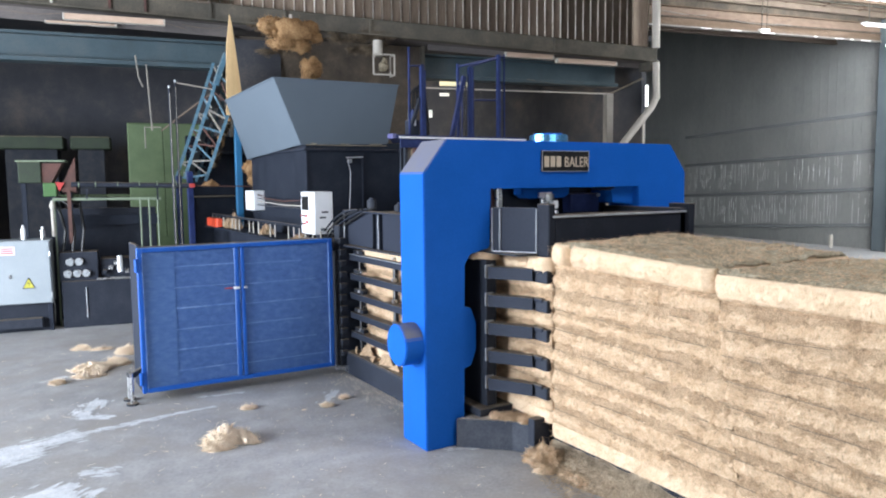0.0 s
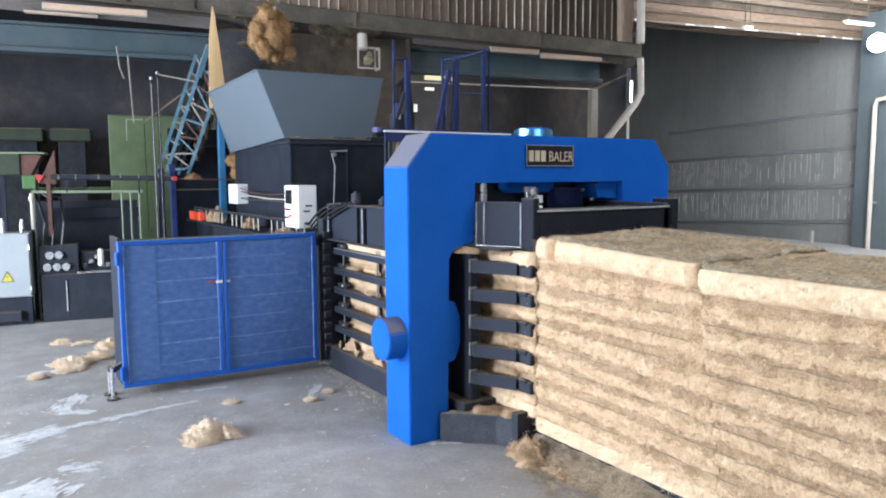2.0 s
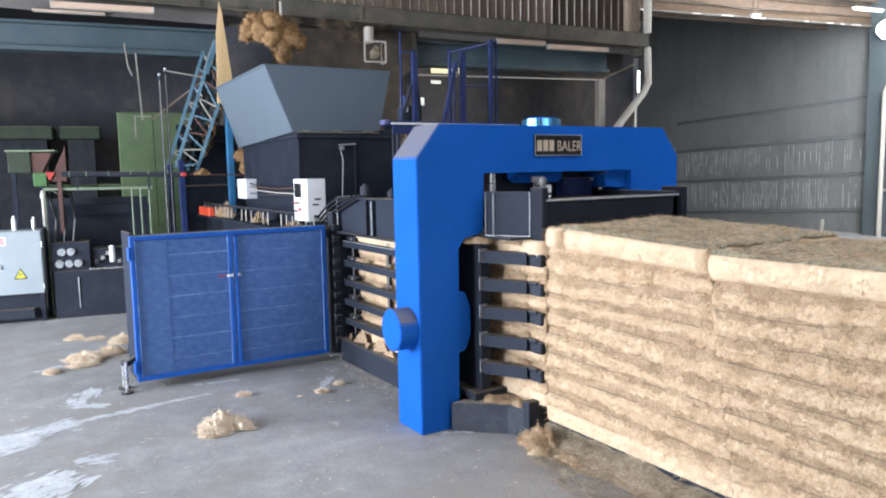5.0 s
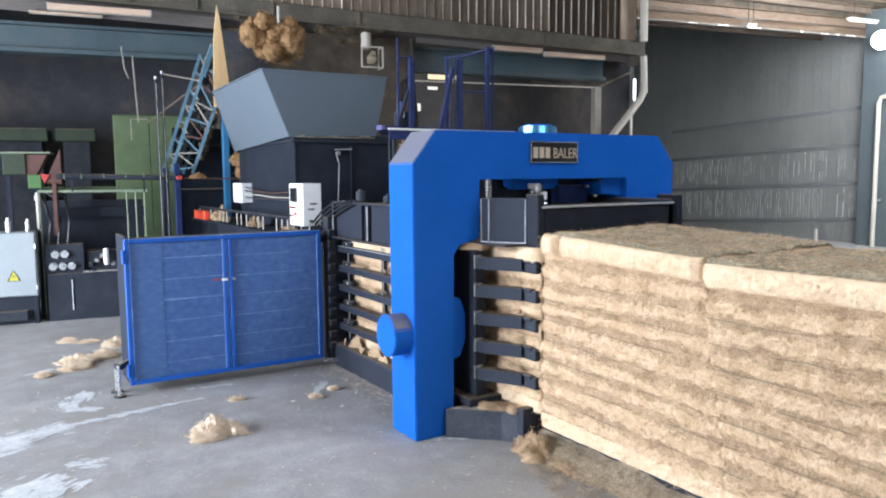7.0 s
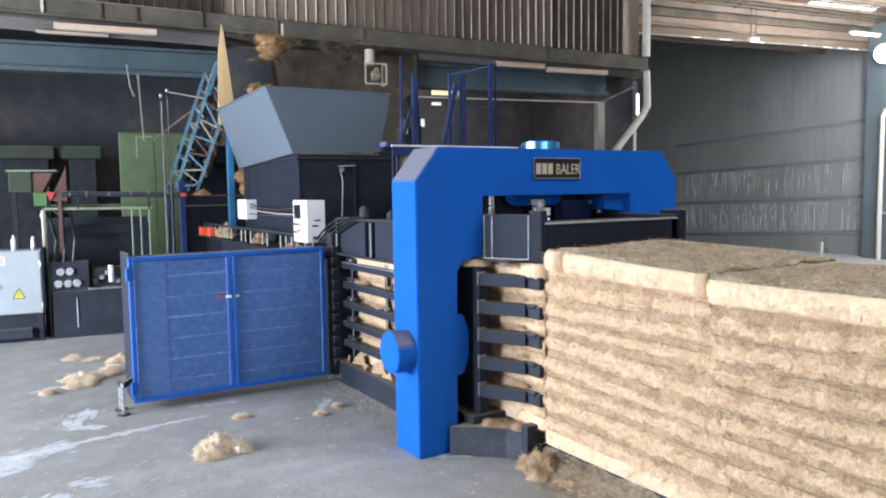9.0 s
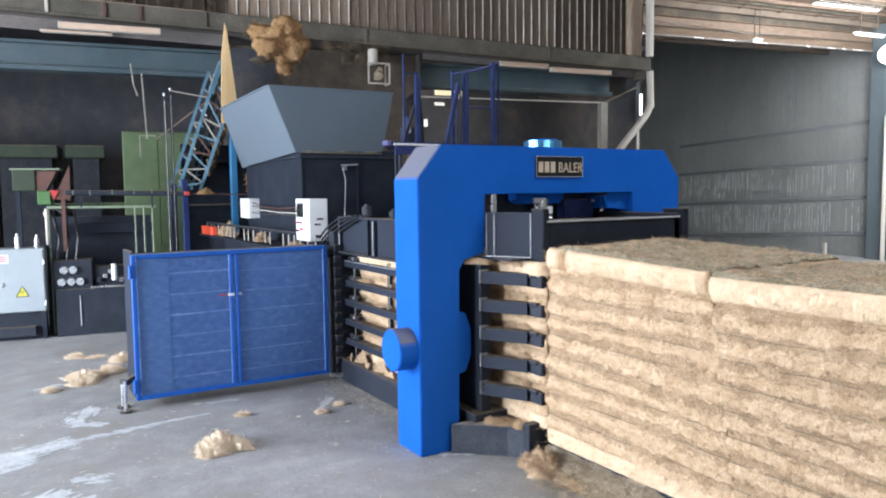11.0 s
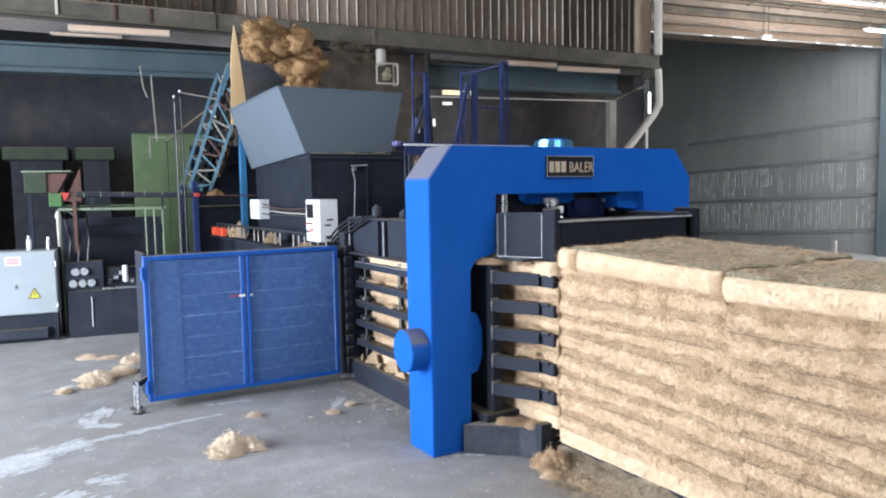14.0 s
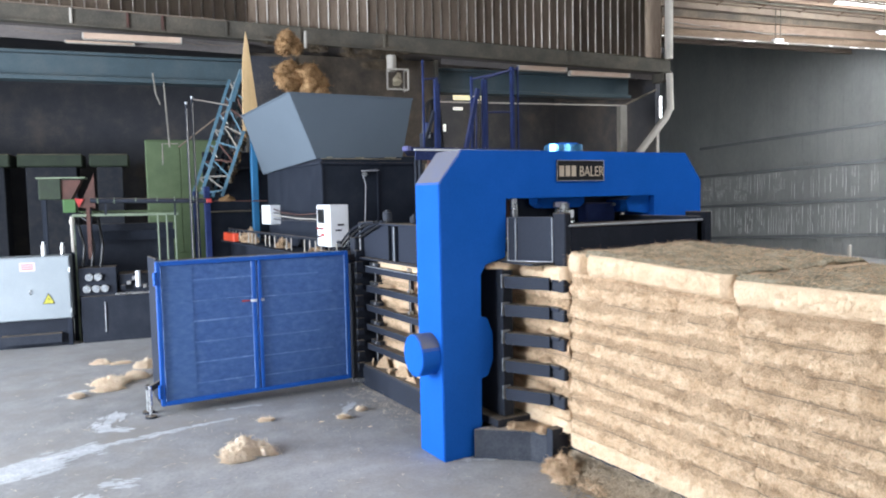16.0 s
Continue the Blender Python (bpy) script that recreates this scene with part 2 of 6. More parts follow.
HANGING = fibre_material("dark_coir", (0.05, 0.038, 0.028), (0.115, 0.087, 0.061), (0.22, 0.17, 0.115), (1, 1, 1), 5, 0.6)
FIBRE_BROWN = fibre_material("brown_coir", (0.2, 0.112, 0.052), (0.32, 0.19, 0.092), (0.43, 0.272, 0.14), (1, 1, 1), 6, 0.8)
TWINE = material("dark_twine", [(0.13, 0.1, 0.07), (0.22, 0.17, 0.12)], 0.9)


# ---- building helpers ----
def part(name, bm, mat, parent=None, label="", smooth=False):
    me = bpy.data.meshes.new(name)
    bmesh.ops.recalc_face_normals(bm, faces=bm.faces)
    bm.to_mesh(me)
    bm.free()
    for mm in (mat if isinstance(mat, (list, tuple)) else [mat]):
        me.materials.append(mm)
    if smooth:
        for p in me.polygons:
            p.use_smooth = True
    ob = new(name, me)
    if parent is not None:
        ob.parent = parent
    if label:
        tagged(ob, label)
    return ob


def thing(name, m, label, category, group="", kind=""):
    ob = new(name)
    ob.empty_display_size = 0.1
    ob.matrix_world = m
    return tagged(ob, label, category, group, kind)


def add_box(bm, lo, hi, bevel=0.0, m=None):
    lo, hi = Vector(lo), Vector(hi)
    r = bmesh.ops.create_cube(bm, size=1.0)
    bmesh.ops.transform(bm, matrix=Matrix.Translation((lo + hi) / 2) @ Matrix.Diagonal((*(hi - lo), 1)), verts=r["verts"])
    vs = r["verts"]
    if bevel:
        edges = list({e for v in vs for e in v.link_edges})
        got = bmesh.ops.bevel(bm, geom=edges, offset=bevel, segments=1, affect="EDGES")
        vs = list({v for f in got["faces"] for v in f.verts} | {v for v in vs if v.is_valid})
    if m is not None:
        bmesh.ops.transform(bm, matrix=m, verts=[v for v in vs if v.is_valid])
    return vs


def box(lo, hi, bevel=0.004, m=None):
    bm = bmesh.new()
    add_box(bm, lo, hi, bevel, m)
    return bm


def add_bar(bm, a, b, w, h=None, round_n=0):
    """A straight bar from a to b, square (w by h) or round (diameter w)."""
    a, b = Vector(a), Vector(b)
    d = b - a
    q = d.to_track_quat("Z", "Y").to_matrix().to_4x4()
    if round_n:
        r = bmesh.ops.create_cone(bm, cap_ends=True, segments=round_n, radius1=w / 2, radius2=w / 2, depth=d.length)
        bmesh.ops.transform(bm, matrix=Matrix.Translation((a + b) / 2) @ q, verts=r["verts"])
    else:
        r = bmesh.ops.create_cube(bm, size=1.0)
        bmesh.ops.transform(bm, matrix=Matrix.Translation((a + b) / 2) @ q @ Matrix.Diagonal((w, h or w, d.length, 1)), verts=r["verts"])


def bar(a, b, w, h=None, round_n=0):
    bm = bmesh.new()
    add_bar(bm, a, b, w, h, round_n)
    return bm


def add_tube(bm, pts, r, n=8):
    """A bent round tube along the points."""
    rings, ref = [], None
    for i, p in enumerate(pts):
        p = Vector(p)
        d = (Vector(pts[min(i + 1, len(pts) - 1)]) - Vector(pts[max(i - 1, 0)])).normalized()
        if ref is None:
            ref = d.orthogonal().normalized()
        ref = (ref - d * ref.dot(d)).normalized()
        s = d.cross(ref)
        rings.append([bm.verts.new(p + (ref * math.cos(k * 2 * math.pi / n) + s * math.sin(k * 2 * math.pi / n)) * r) for k in range(n)])
    for u, v in zip(rings, rings[1:]):
        for k in range(n):
            bm.faces.new((u[k], u[(k + 1) % n], v[(k + 1) % n], v[k]))
    bm.faces.new(rings[0][::-1]), bm.faces.new(rings[-1])


def tube(pts, r, n=8):
    bm = bmesh.new()
    add_tube(bm, pts, r, n)
    return bm


def add_prism(bm, outline, axis, lo, hi):
    """The outline (pairs) pushed along an axis from lo to hi."""
    def at(p, k):
        return {"x": (k, p[0], p[1]), "y": (p[0], k, p[1]), "z": (p[0], p[1], k)}[axis]
    a, b = [bm.verts.new(at(p, lo)) for p in outline], [bm.verts.new(at(p, hi)) for p in outline]
    bm.faces.new(a), bm.faces.new(b[::-1])
    for i in range(len(a)):
        j = (i + 1) % len(a)
        bm.faces.new((a[j], a[i], b[i], b[j]))


def prism(outline, axis, lo, hi, bevel=0.0):
    bm = bmesh.new()
    add_prism(bm, outline, axis, lo, hi)
    if bevel:
        bmesh.ops.bevel(bm, geom=bm.edges[:], offset=bevel, segments=2, affect="EDGES")
    return bm


def add_cyl(bm, at, axis, r, depth, n=24, r2=None):
    c = bmesh.ops.create_cone(bm, cap_ends=True, segments=n, radius1=r, radius2=r if r2 is None else r2, depth=depth)
    q = Vector(axis).to_track_quat("Z", "Y").to_matrix().to_4x4()
    bmesh.ops.transform(bm, matrix=Matrix.Translation(at) @ q, verts=c["verts"])


def cyl(at, axis, r, depth, n=24, r2=None, bevel=0.0):
    bm = bmesh.new()
    add_cyl(bm, at, axis, r, depth, n, r2)
    if bevel:
        bmesh.ops.bevel(bm, geom=[e for e in bm.edges if len(e.link_faces) == 2 and e.calc_face_angle(0) > 1.0], offset=bevel, segments=2, affect="EDGES")
    return bm


def add_strand(bm, rng, p, d, length, w, curl):
    """One thin curled fibre of three short blades."""
    side = d.cross(Vector((rng.uniform(-1, 1), rng.uniform(-1, 1), rng.uniform(-1, 1)))).normalized() * w
    pts, q = [p], d.normalized()
    for k in range(3):
        pts.append(pts[-1] + q * length / 3)
        q = (q + Vector((rng.uniform(-1, 1), rng.uniform(-1, 1), rng.uniform(-1, 1))) * curl).normalized()
    vs = [(bm.verts.new(v - side * (1 - i / 3.2)), bm.verts.new(v + side * (1 - i / 3.2))) for i, v in enumerate(pts)]
    for a, b in zip(vs, vs[1:]):
        bm.faces.new((a[0], a[1], b[1], b[0]))


def tuft_bmesh(seed, sx, sy, sz, flat=False, strands=700, rough=0.4, w=0.0012, length=0.06, lumps=7, core=1.0, puff=0.0):
    """Loose fibre: several soft torn lumps run together, with many fine strands standing out of them."""
    rng = random.Random(seed)
    bm = bmesh.new()
    src = []
    for q in range(lumps):
        a = rng.uniform(0, 2 * math.pi)
        k = 0.0 if q == 0 else rng.uniform(0.35, 0.72)
        r = 0.52 if q == 0 else rng.uniform(0.22, 0.42)
        h = 0.0 if flat else rng.uniform(-0.55, 0.55)
        at = Vector((k * math.cos(a), k * math.sin(a), h)) if flat else Vector((rng.uniform(-0.5, 0.5), k * math.cos(a), k * math.sin(a)))
        got = bmesh.ops.create_icosphere(bm, subdivisions=4 if flat else 3, radius=1.0)
        off = Vector((seed * 3.1 + q, seed * 1.7, q * 0.9))
        for v in got["verts"]:
            n = v.co.normalized()
            m = 1 + rough * noise.noise(n * 1.5 + off) + rough * 0.8 * noise.noise(n * 4 + off) + rough * 0.6 * noise.noise(n * 10 + off) + rough * 0.25 * noise.noise(n * 24 + off)
            p = at + n * max(m, 0.3) * r * core
            if flat and strands:
                p.z = min(p.z, 0.62 + 0.1 * p.x) * max(0.35, 1.0 - 0.6 * (p.x * p.x + p.y * p.y)) + 0.12 * noise.noise(Vector((p.x * 7, p.y * 7, seed * 2.3))) + 0.14 * noise.noise(Vector((p.x * 19, p.y * 19, seed * 1.3)))
                p.xy *= 1 + 0.22 * noise.noise(Vector((math.atan2(p.y, p.x) * 4, p.z * 3, seed)))
            v.co = Vector((p.x * sx, p.y * sy, p.z * sz))
            if flat and v.co.z < 0:
                v.co.z *= 0.02
    for f in bm.faces:
        f.smooth = True
    bm.normal_update()
    cores = len(bm.faces)
    src = [(v.co.copy(), v.normal.copy()) for v in bm.verts if not (flat and v.co.z < 0.002)]
    for i in range(strands):
        p, n = rng.choice(src)
        d = n * 0.6 + Vector((rng.uniform(-1, 1), rng.uniform(-1, 1), rng.uniform(-1, 1)))
        if flat:
            d.z = abs(d.z) * 0.6
        add_strand(bm, rng, p + n * rng.uniform(-0.008, puff), d, length * rng.uniform(0.35, 1.3), w * rng.uniform(0.5, 1.4), 0.7)
    bm.faces.ensure_lookup_table()
    for f in bm.faces[cores:]:
        f.material_index = 1
    return bm


# ---- the hall ----
def concrete():
    m = bpy.data.materials.new("concrete_floor")
    m.use_nodes = True
    n, l = m.node_tree.nodes, m.node_tree.links
    b = n["Principled BSDF"]
    co = n.new("ShaderNodeTexCoord")
    outs = []
    for s, d, st in ((0.7, 8, (1, 1, 1)), (5, 8, (1, 1, 1)), (45, 4, (1, 1, 1)), (1.3, 6, (0.5, 3, 1))):
        mp, t = n.new("ShaderNodeMapping"), n.new("ShaderNodeTexNoise")
        mp.inputs["Scale"].default_value = st
        mp.inputs["Rotation"].default_value = (0, 0, 0.5)
        t.inputs["Scale"].default_value, t.inputs["Detail"].default_value, t.inputs["Roughness"].default_value = s, d, 0.68
        l.new(co.outputs["Object"], mp.inputs[0]), l.new(mp.outputs[0], t.inputs["Vector"])
        outs.append(t.outputs[0])
    m1, m2 = n.new("ShaderNodeMix"), n.new("ShaderNodeMix")
    m1.inputs[0].default_value, m2.inputs[0].default_value = 0.5, 0.25
    l.new(outs[0], m1.inputs[2]), l.new(outs[1], m1.inputs[3]), l.new(m1.outputs[0], m2.inputs[2]), l.new(outs[2], m2.inputs[3])
    r = n.new("ShaderNodeValToRGB")
    e = r.color_ramp.elements
    e[0].position, e[1].position = 0.3, 0.72
    e[0].color, e[1].color = (0.15, 0.15, 0.152, 1), (0.52, 0.515, 0.508, 1)
    k = e.new(0.5)
    k.color = (0.315, 0.314, 0.316, 1)
    l.new(m2.outputs[0], r.inputs[0])
    # pale chalky scuffs
    r2 = n.new("ShaderNodeValToRGB")
    r2.color_ramp.elements[0].position, r2.color_ramp.elements[1].position = 0.6, 0.78
    r2.color_ramp.elements[1].color = (0.55, 0.55, 0.55, 1)
    l.new(outs[3], r2.inputs[0])
    mx = n.new("ShaderNodeMix")
    mx.data_type = "RGBA"
    l.new(r2.outputs[0], mx.inputs[0]), l.new(r.outputs[0], mx.inputs[6])
    mx.inputs[7].default_value = (0.46, 0.45, 0.44, 1)
    # brownish trodden dirt in broad soft patches
    r3, dirt = n.new("ShaderNodeValToRGB"), n.new("ShaderNodeTexNoise")
    dirt.inputs["Scale"].default_value, dirt.inputs["Detail"].default_value, dirt.inputs["Roughness"].default_value = 1.7, 8, 0.66
    l.new(co.outputs["Object"], dirt.inputs["Vector"]), l.new(dirt.outputs[0], r3.inputs[0])
    r3.color_ramp.elements[0].position, r3.color_ramp.elements[1].position = 0.44, 0.64
    r3.color_ramp.elements[1].color = (0.75, 0.75, 0.75, 1)
    md = n.new("ShaderNodeMix")
    md.data_type = "RGBA"
    l.new(r3.outputs[0], md.inputs[0]), l.new(mx.outputs[2], md.inputs[6])
    md.inputs[7].default_value = (0.27, 0.25, 0.225, 1)
    l.new(md.outputs[2], b.inputs["Base Color"])
    rr = n.new("ShaderNodeMapRange")
    rr.inputs[3].default_value, rr.inputs[4].default_value = 0.45, 0.85
    l.new(outs[1], rr.inputs[0]), l.new(rr.outputs[0], b.inputs["Roughness"])
    bp = n.new("ShaderNodeBump")
    bp.inputs["Strength"].default_value, bp.inputs["Distance"].default_value = 0.25, 0.008
    l.new(m2.outputs[0], bp.inputs["Height"]), l.new(bp.outputs[0], b.inputs["Normal"])
    return m


CONCRETE = concrete()
GREYBLUE = material("grey_blue_paint", [(0.07, 0.085, 0.095), (0.1, 0.12, 0.13)], 0.6, scale=2)
PURLIN = material("dusty_purlin", [(0.11, 0.08, 0.06), (0.21, 0.16, 0.12)], 0.85, scale=3)
GIRT = material("dark_girt", [(0.13, 0.136, 0.14), (0.18, 0.185, 0.187)], 0.8, scale=2)


def setting(name, bm, mat, label, category, parent=None):
    ob = part(name, bm, mat, parent, label)
    if parent is None:
        ob.matrix_world = BUILDING
    return tagged(ob, label, category, "", "structure")


X0, XEND, YL, YR, YV = -6.86, 12.3, -9.3, 14.0, 7.3     # partition, front wall, open side, far side, valley between the roofs
setting("floor", box((-17, -10, -0.3), (13, 15, 0), 0), CONCRETE, "worn grey concrete floor with pale scuffs and fibre litter", "floor")


def corrugated(width, height, pitch, ridge, depth, along="y"):
    """A profiled sheet: wide flats (slot 0) and narrow ridges (slot 1), standing in the plane of along and z."""
    bm = bmesh.new()
    prof, k = [], 0.0
    while k < width - 1e-6:
        prof += [(k, 0), (k + pitch - ridge, 0), (k + pitch - ridge * 0.75, depth), (k + pitch - ridge * 0.25, depth)]
        k += pitch
    prof.append((width, 0))
    cols = [[bm.verts.new((d, p, z) if along == "y" else (p, -d, z)) for z in (0, height)] for p, d in prof]
    for i, (a, b) in enumerate(zip(cols, cols[1:])):
        f = bm.faces.new((a[0], b[0], b[1], a[1]))
        f.material_index = 0 if i % 4 == 0 else 1
    r = bmesh.ops.solidify(bm, geom=bm.faces[:], thickness=0.004)
    return bm


# paler colour that paints the highlights along the cladding's ridges
RIDGE_LIT = material("lit_ridge", [(0.32, 0.25, 0.19), (0.72, 0.65, 0.57), (0.92, 0.89, 0.84)], 0.6, scale=4, fine=22, stretch=(1, 1, 0.7), bump=0.1)


def beam_z(y):
    """The lower edge of the beam, which falls a little along the partition."""
    return 3.945 - 0.0255 * y


partition = thing("wall_partition", BUILDING, "brown profiled sheet cladding above a dusty beam", "wall", "", "structure")
first = None
n = 0
y = YL
while y < 6.35:
    if first is None:
        first = part("panel", corrugated(0.9, 3.4, 0.15, 0.018, 0.02), [CLAD, RIDGE_LIT], partition)
        ob = first
    else:
        ob = new("panel", first.data)
        ob.parent = partition
    ob.location = (X0 + (0.006 if n % 2 else 0), y, beam_z(y + 0.9) + 0.2)
    y += 0.9
    n += 1
part("panel", box((X0 - 0.02, 6.55, 3.9), (X0 + 0.05, 6.86, 7.2), 0.004), CLAD, partition)
beam = thing("beam", BUILDING, "dark dusty steel beam under the cladding with lighter flange", "beam", "", "structure")
BEND = 7.03


def sloped(a, b, x0, x1, lo, hi):
    """A long box that follows the beam's fall, between lo and hi over its lower edge."""
    bm = bmesh.new()
    vs = [bm.verts.new((x, yy, beam_z(yy) + k)) for x in (x0, x1) for yy in (a, b) for k in (lo, hi)]
    for f in ((0, 1, 3, 2), (4, 6, 7, 5), (0, 4, 5, 1), (2, 3, 7, 6), (1, 5, 7, 3), (0, 2, 6, 4)):
        bm.faces.new([vs[i] for i in f])
    return bm


part("girder", sloped(YL, BEND, X0 - 0.02, X0 + 0.1, 0.0, 0.24), BEAM, beam)
part("lower_lip", sloped(YL, BEND, X0 + 0.1, X0 + 0.15, -0.004, 0.022), BEAM, beam)
part("upper_lip", sloped(YL, -0.6, X0 + 0.1, X0 + 0.13, 0.225, 0.245), PURLIN, beam, "pale dusty upper lip")
part("upper_lip", sloped(-0.6, BEND, X0 + 0.1, X0 + 0.12, 0.23, 0.243), BEAM, beam)
part("end_cap", box((X0 - 0.2, 6.86, 3.62), (X0 + 0.12, 7.0, 3.78), 0.004), BEAM, beam)
for yy, mm in ((-5.1, BEAM), (-3.9, PIPE), (-2.59, PIPE), (-1.9, RUST), (-1.46, RUST), (-0.62, BEAM), (0.42, BEAM), (1.7, BEAM), (4.9, BEAM)):
    part("stiffener", box((X0 + 0.1, yy, beam_z(yy) + 0.025), (X0 + 0.13, yy + 0.035, beam_z(yy) + 0.225), 0.003), mm, beam)
SOFFIT = material("dusty_soffit", [(0.07, 0.062, 0.06), (0.12, 0.105, 0.1), (0.19, 0.16, 0.14)], 0.85, scale=2, stretch=(2, 0.4, 1), bump=0.3)
part("soffit", sloped(YL, 6.9, -7.62, X0 - 0.02, 0.0, 0.04), SOFFIT, beam, "dusty underside board behind the beam")
part("fascia", sloped(YL, -0.3, X0 - 0.2, X0 - 0.17, -0.16, 0.0), SOFFIT, beam, "dusty board hanging behind the beam")
part("fascia", sloped(2.75, 6.85, X0 - 0.2, X0 - 0.17, -0.09, 0.0), SOFFIT, beam)

# one roof, rising from an eave behind the partition towards the front
SL, XE, ZE = 0.2, -9.0, 4.95


def roof_z(x):
    return ZE + SL * (x - XE)


roof = thing("roof", BUILDING, "brown sheet roof on steel purlins", "roof", "", "structure")
part("roof_sheet", prism([(XE, ZE), (XEND + 0.7, roof_z(XEND + 0.7)), (XEND + 0.7, roof_z(XEND + 0.7) + 0.08), (XE, ZE + 0.08)], "y", -10, 15), ROOFM, roof)
for k, x in enumerate((-8.98, -8.3, -7.5, -6.6, -5.5, -4.3, -3.0, -1.5, 0.5, 3.0)):
    z = roof_z(x)
    part("purlin", box((x, -9.2 if x > X0 + 0.3 else 7.3, z - 0.1), (x + 0.05, 14, z + 0.004), 0.004), PURLIN, roof)
    if k < 6:
        part("purlin_lip", box((x - 0.03, 7.3, z - 0.115), (x + 0.07, 14, z - 0.102), 0.002), PURLIN, roof)
for k in range(7):
    y = 7.6 + 1.05 * k
    part("sheet_rib", prism([(XE + 0.1, roof_z(XE + 0.1) - 0.004), (-2, roof_z(-2) - 0.004), (-2, roof_z(-2) - 0.03), (XE + 0.1, roof_z(XE + 0.1) - 0.03)], "y", y, y + 0.03), ROOFM, roof)
rng = random.Random(61)
for k in range(22):
    x = -8.9 + 0.17 * k
    z = roof_z(x)
    part("batten", box((x, 7.3, z - 0.03 - 0.02 * (k % 3)), (x + rng.uniform(0.015, 0.05), 14, z - 0.004), 0.002), (PURLIN, BEAM, ROOFM)[k % 3], roof)
bm = bmesh.new()
add_box(bm, (-17, 7.2, 6.6), (XE, 15, 6.7))
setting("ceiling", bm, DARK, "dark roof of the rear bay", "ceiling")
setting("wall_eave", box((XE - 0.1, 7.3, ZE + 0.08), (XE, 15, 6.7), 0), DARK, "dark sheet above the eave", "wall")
# low room under the partition, its deep shade put into near-black walls
setting("wall_rear", box((-11.2, -10, 0), (-11.0, 7.2, 4.3), 0), DARK, "rear wall whose dark colour holds the room's deep shade", "wall")
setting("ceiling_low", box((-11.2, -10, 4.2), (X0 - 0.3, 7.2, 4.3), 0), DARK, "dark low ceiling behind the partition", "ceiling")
# three walls added to block stray light from the rear bay
setting("wall_eave_near", box((XE - 0.1, -10, 4.3), (XE, 7.3, ZE + 0.1), 0), DARK, "dark sheet added below the eave to keep sky light out", "wall")
setting("wall_bay", box((-17, 7.1, 0), (XE - 0.1, 7.2, 6.7), 0), DARK, "dark sheet added to keep sky light out of the rear bay", "wall")
setting("wall_divide", box((XE - 0.1, 7.1, 0), (X0 - 0.42, 7.2, 5.1), 0), DARK, "dark wall added to stop light between rear room and bay", "wall")
setting("wall_back", box((-17.2, 7.2, 0), (-17, 15, 7), 0), GREYWALL, "grey sheet end wall of the rear bay", "wall")
# unseen walls, added to close the hall round its daylight openings
setting("wall_front", box((XEND, -10, 4.9), (XEND + 0.2, 15, 9.4), 0), GREYWALL, "unseen grey sheet wall added above the assumed gate", "wall")
setting("wall_front_low", box((XEND, 4.8, 0), (XEND + 0.2, 15, 4.9), 0), GREYWALL, "unseen grey sheet wall added beside the assumed gate", "wall")
setting("wall_front_side", box((XEND, -10, 0), (XEND + 0.2, -2.8, 4.9), 0), GREYWALL, "unseen grey sheet wall added beside the assumed gate", "wall")
setting("wall_open_side", box((-12, YL - 0.2, 4.8), (XEND, YL, 9.4), 0), GREYWALL, "unseen grey sheet wall added above the open side", "wall")
setting("wall_open_end", box((-12, YL - 0.2, 0), (-5.6, YL, 4.8), 0), GREYWALL, "unseen grey sheet wall added beside the open side", "wall")
setting("wall_open_post", box((3.8, YL - 0.2, 0), (XEND, YL, 4.8), 0), GREYWALL, "unseen grey sheet wall added beside the open side", "wall")

# far side wall: profiled grey sheets with girts; glowing strips stand for daylight gaps
YW = 14.0
side = thing("wall_side", BUILDING, "grey profiled sheet wall with girts and thin daylight gaps", "wall", "", "structure")
sheets = part("sheeting", corrugated(29.76, 9.4, 0.24, 0.06, 0.003, "x"), [GREYWALL, GREYWALL], side)
sheets.location = (-17, YW, 0)
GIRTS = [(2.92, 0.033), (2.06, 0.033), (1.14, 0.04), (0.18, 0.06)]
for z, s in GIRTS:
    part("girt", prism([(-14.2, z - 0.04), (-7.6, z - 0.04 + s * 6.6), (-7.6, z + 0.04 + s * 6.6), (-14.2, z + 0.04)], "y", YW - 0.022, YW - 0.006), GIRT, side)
rng = random.Random(4)
for zl, zh, share in ((1.25, 1.99, 0.72), (0.32, 1.07, 0.85)):
    for k in range(72):
        x = -14.0 + 0.086 * k + rng.uniform(-0.012, 0.012)
        if rng.random() > share:
            continue
        t = (x + 14.2) * 0.036
        z = zl + rng.random() ** 2 * 0.35
        thick = rng.uniform(0.002, 0.006)
        while z < zh - 0.08:
            end = min(zh, z + rng.uniform(0.12, 0.6))
            part("gap", box((x, YW - 0.022, z + t), (x + thick, YW - 0.018, end + t), 0), DAYSLIT, side)
            z = end + rng.uniform(0.03, 0.3)
part("column", box((-7.6, YW - 0.28, 0), (-6.6, YW - 0.03, 5.2), 0.01), GREYBLUE, side, "blue-grey painted steel column")

stand = thing("standpipe", BUILDING, "pale painted vertical standpipe before the side wall", "pipe")
part("pipe", tube([(-7.08, YW - 0.4, 0), (-7.08, YW - 0.4, 3.15), (-7.03, YW - 0.4, 3.27), (-6.7, YW - 0.4, 3.31)], 0.05, 10), PIPE, stand)
part("bracket", box((-7.16, YW - 0.36, 1.0), (-7.0, YW - 0.28, 1.06)), STEEL, stand)

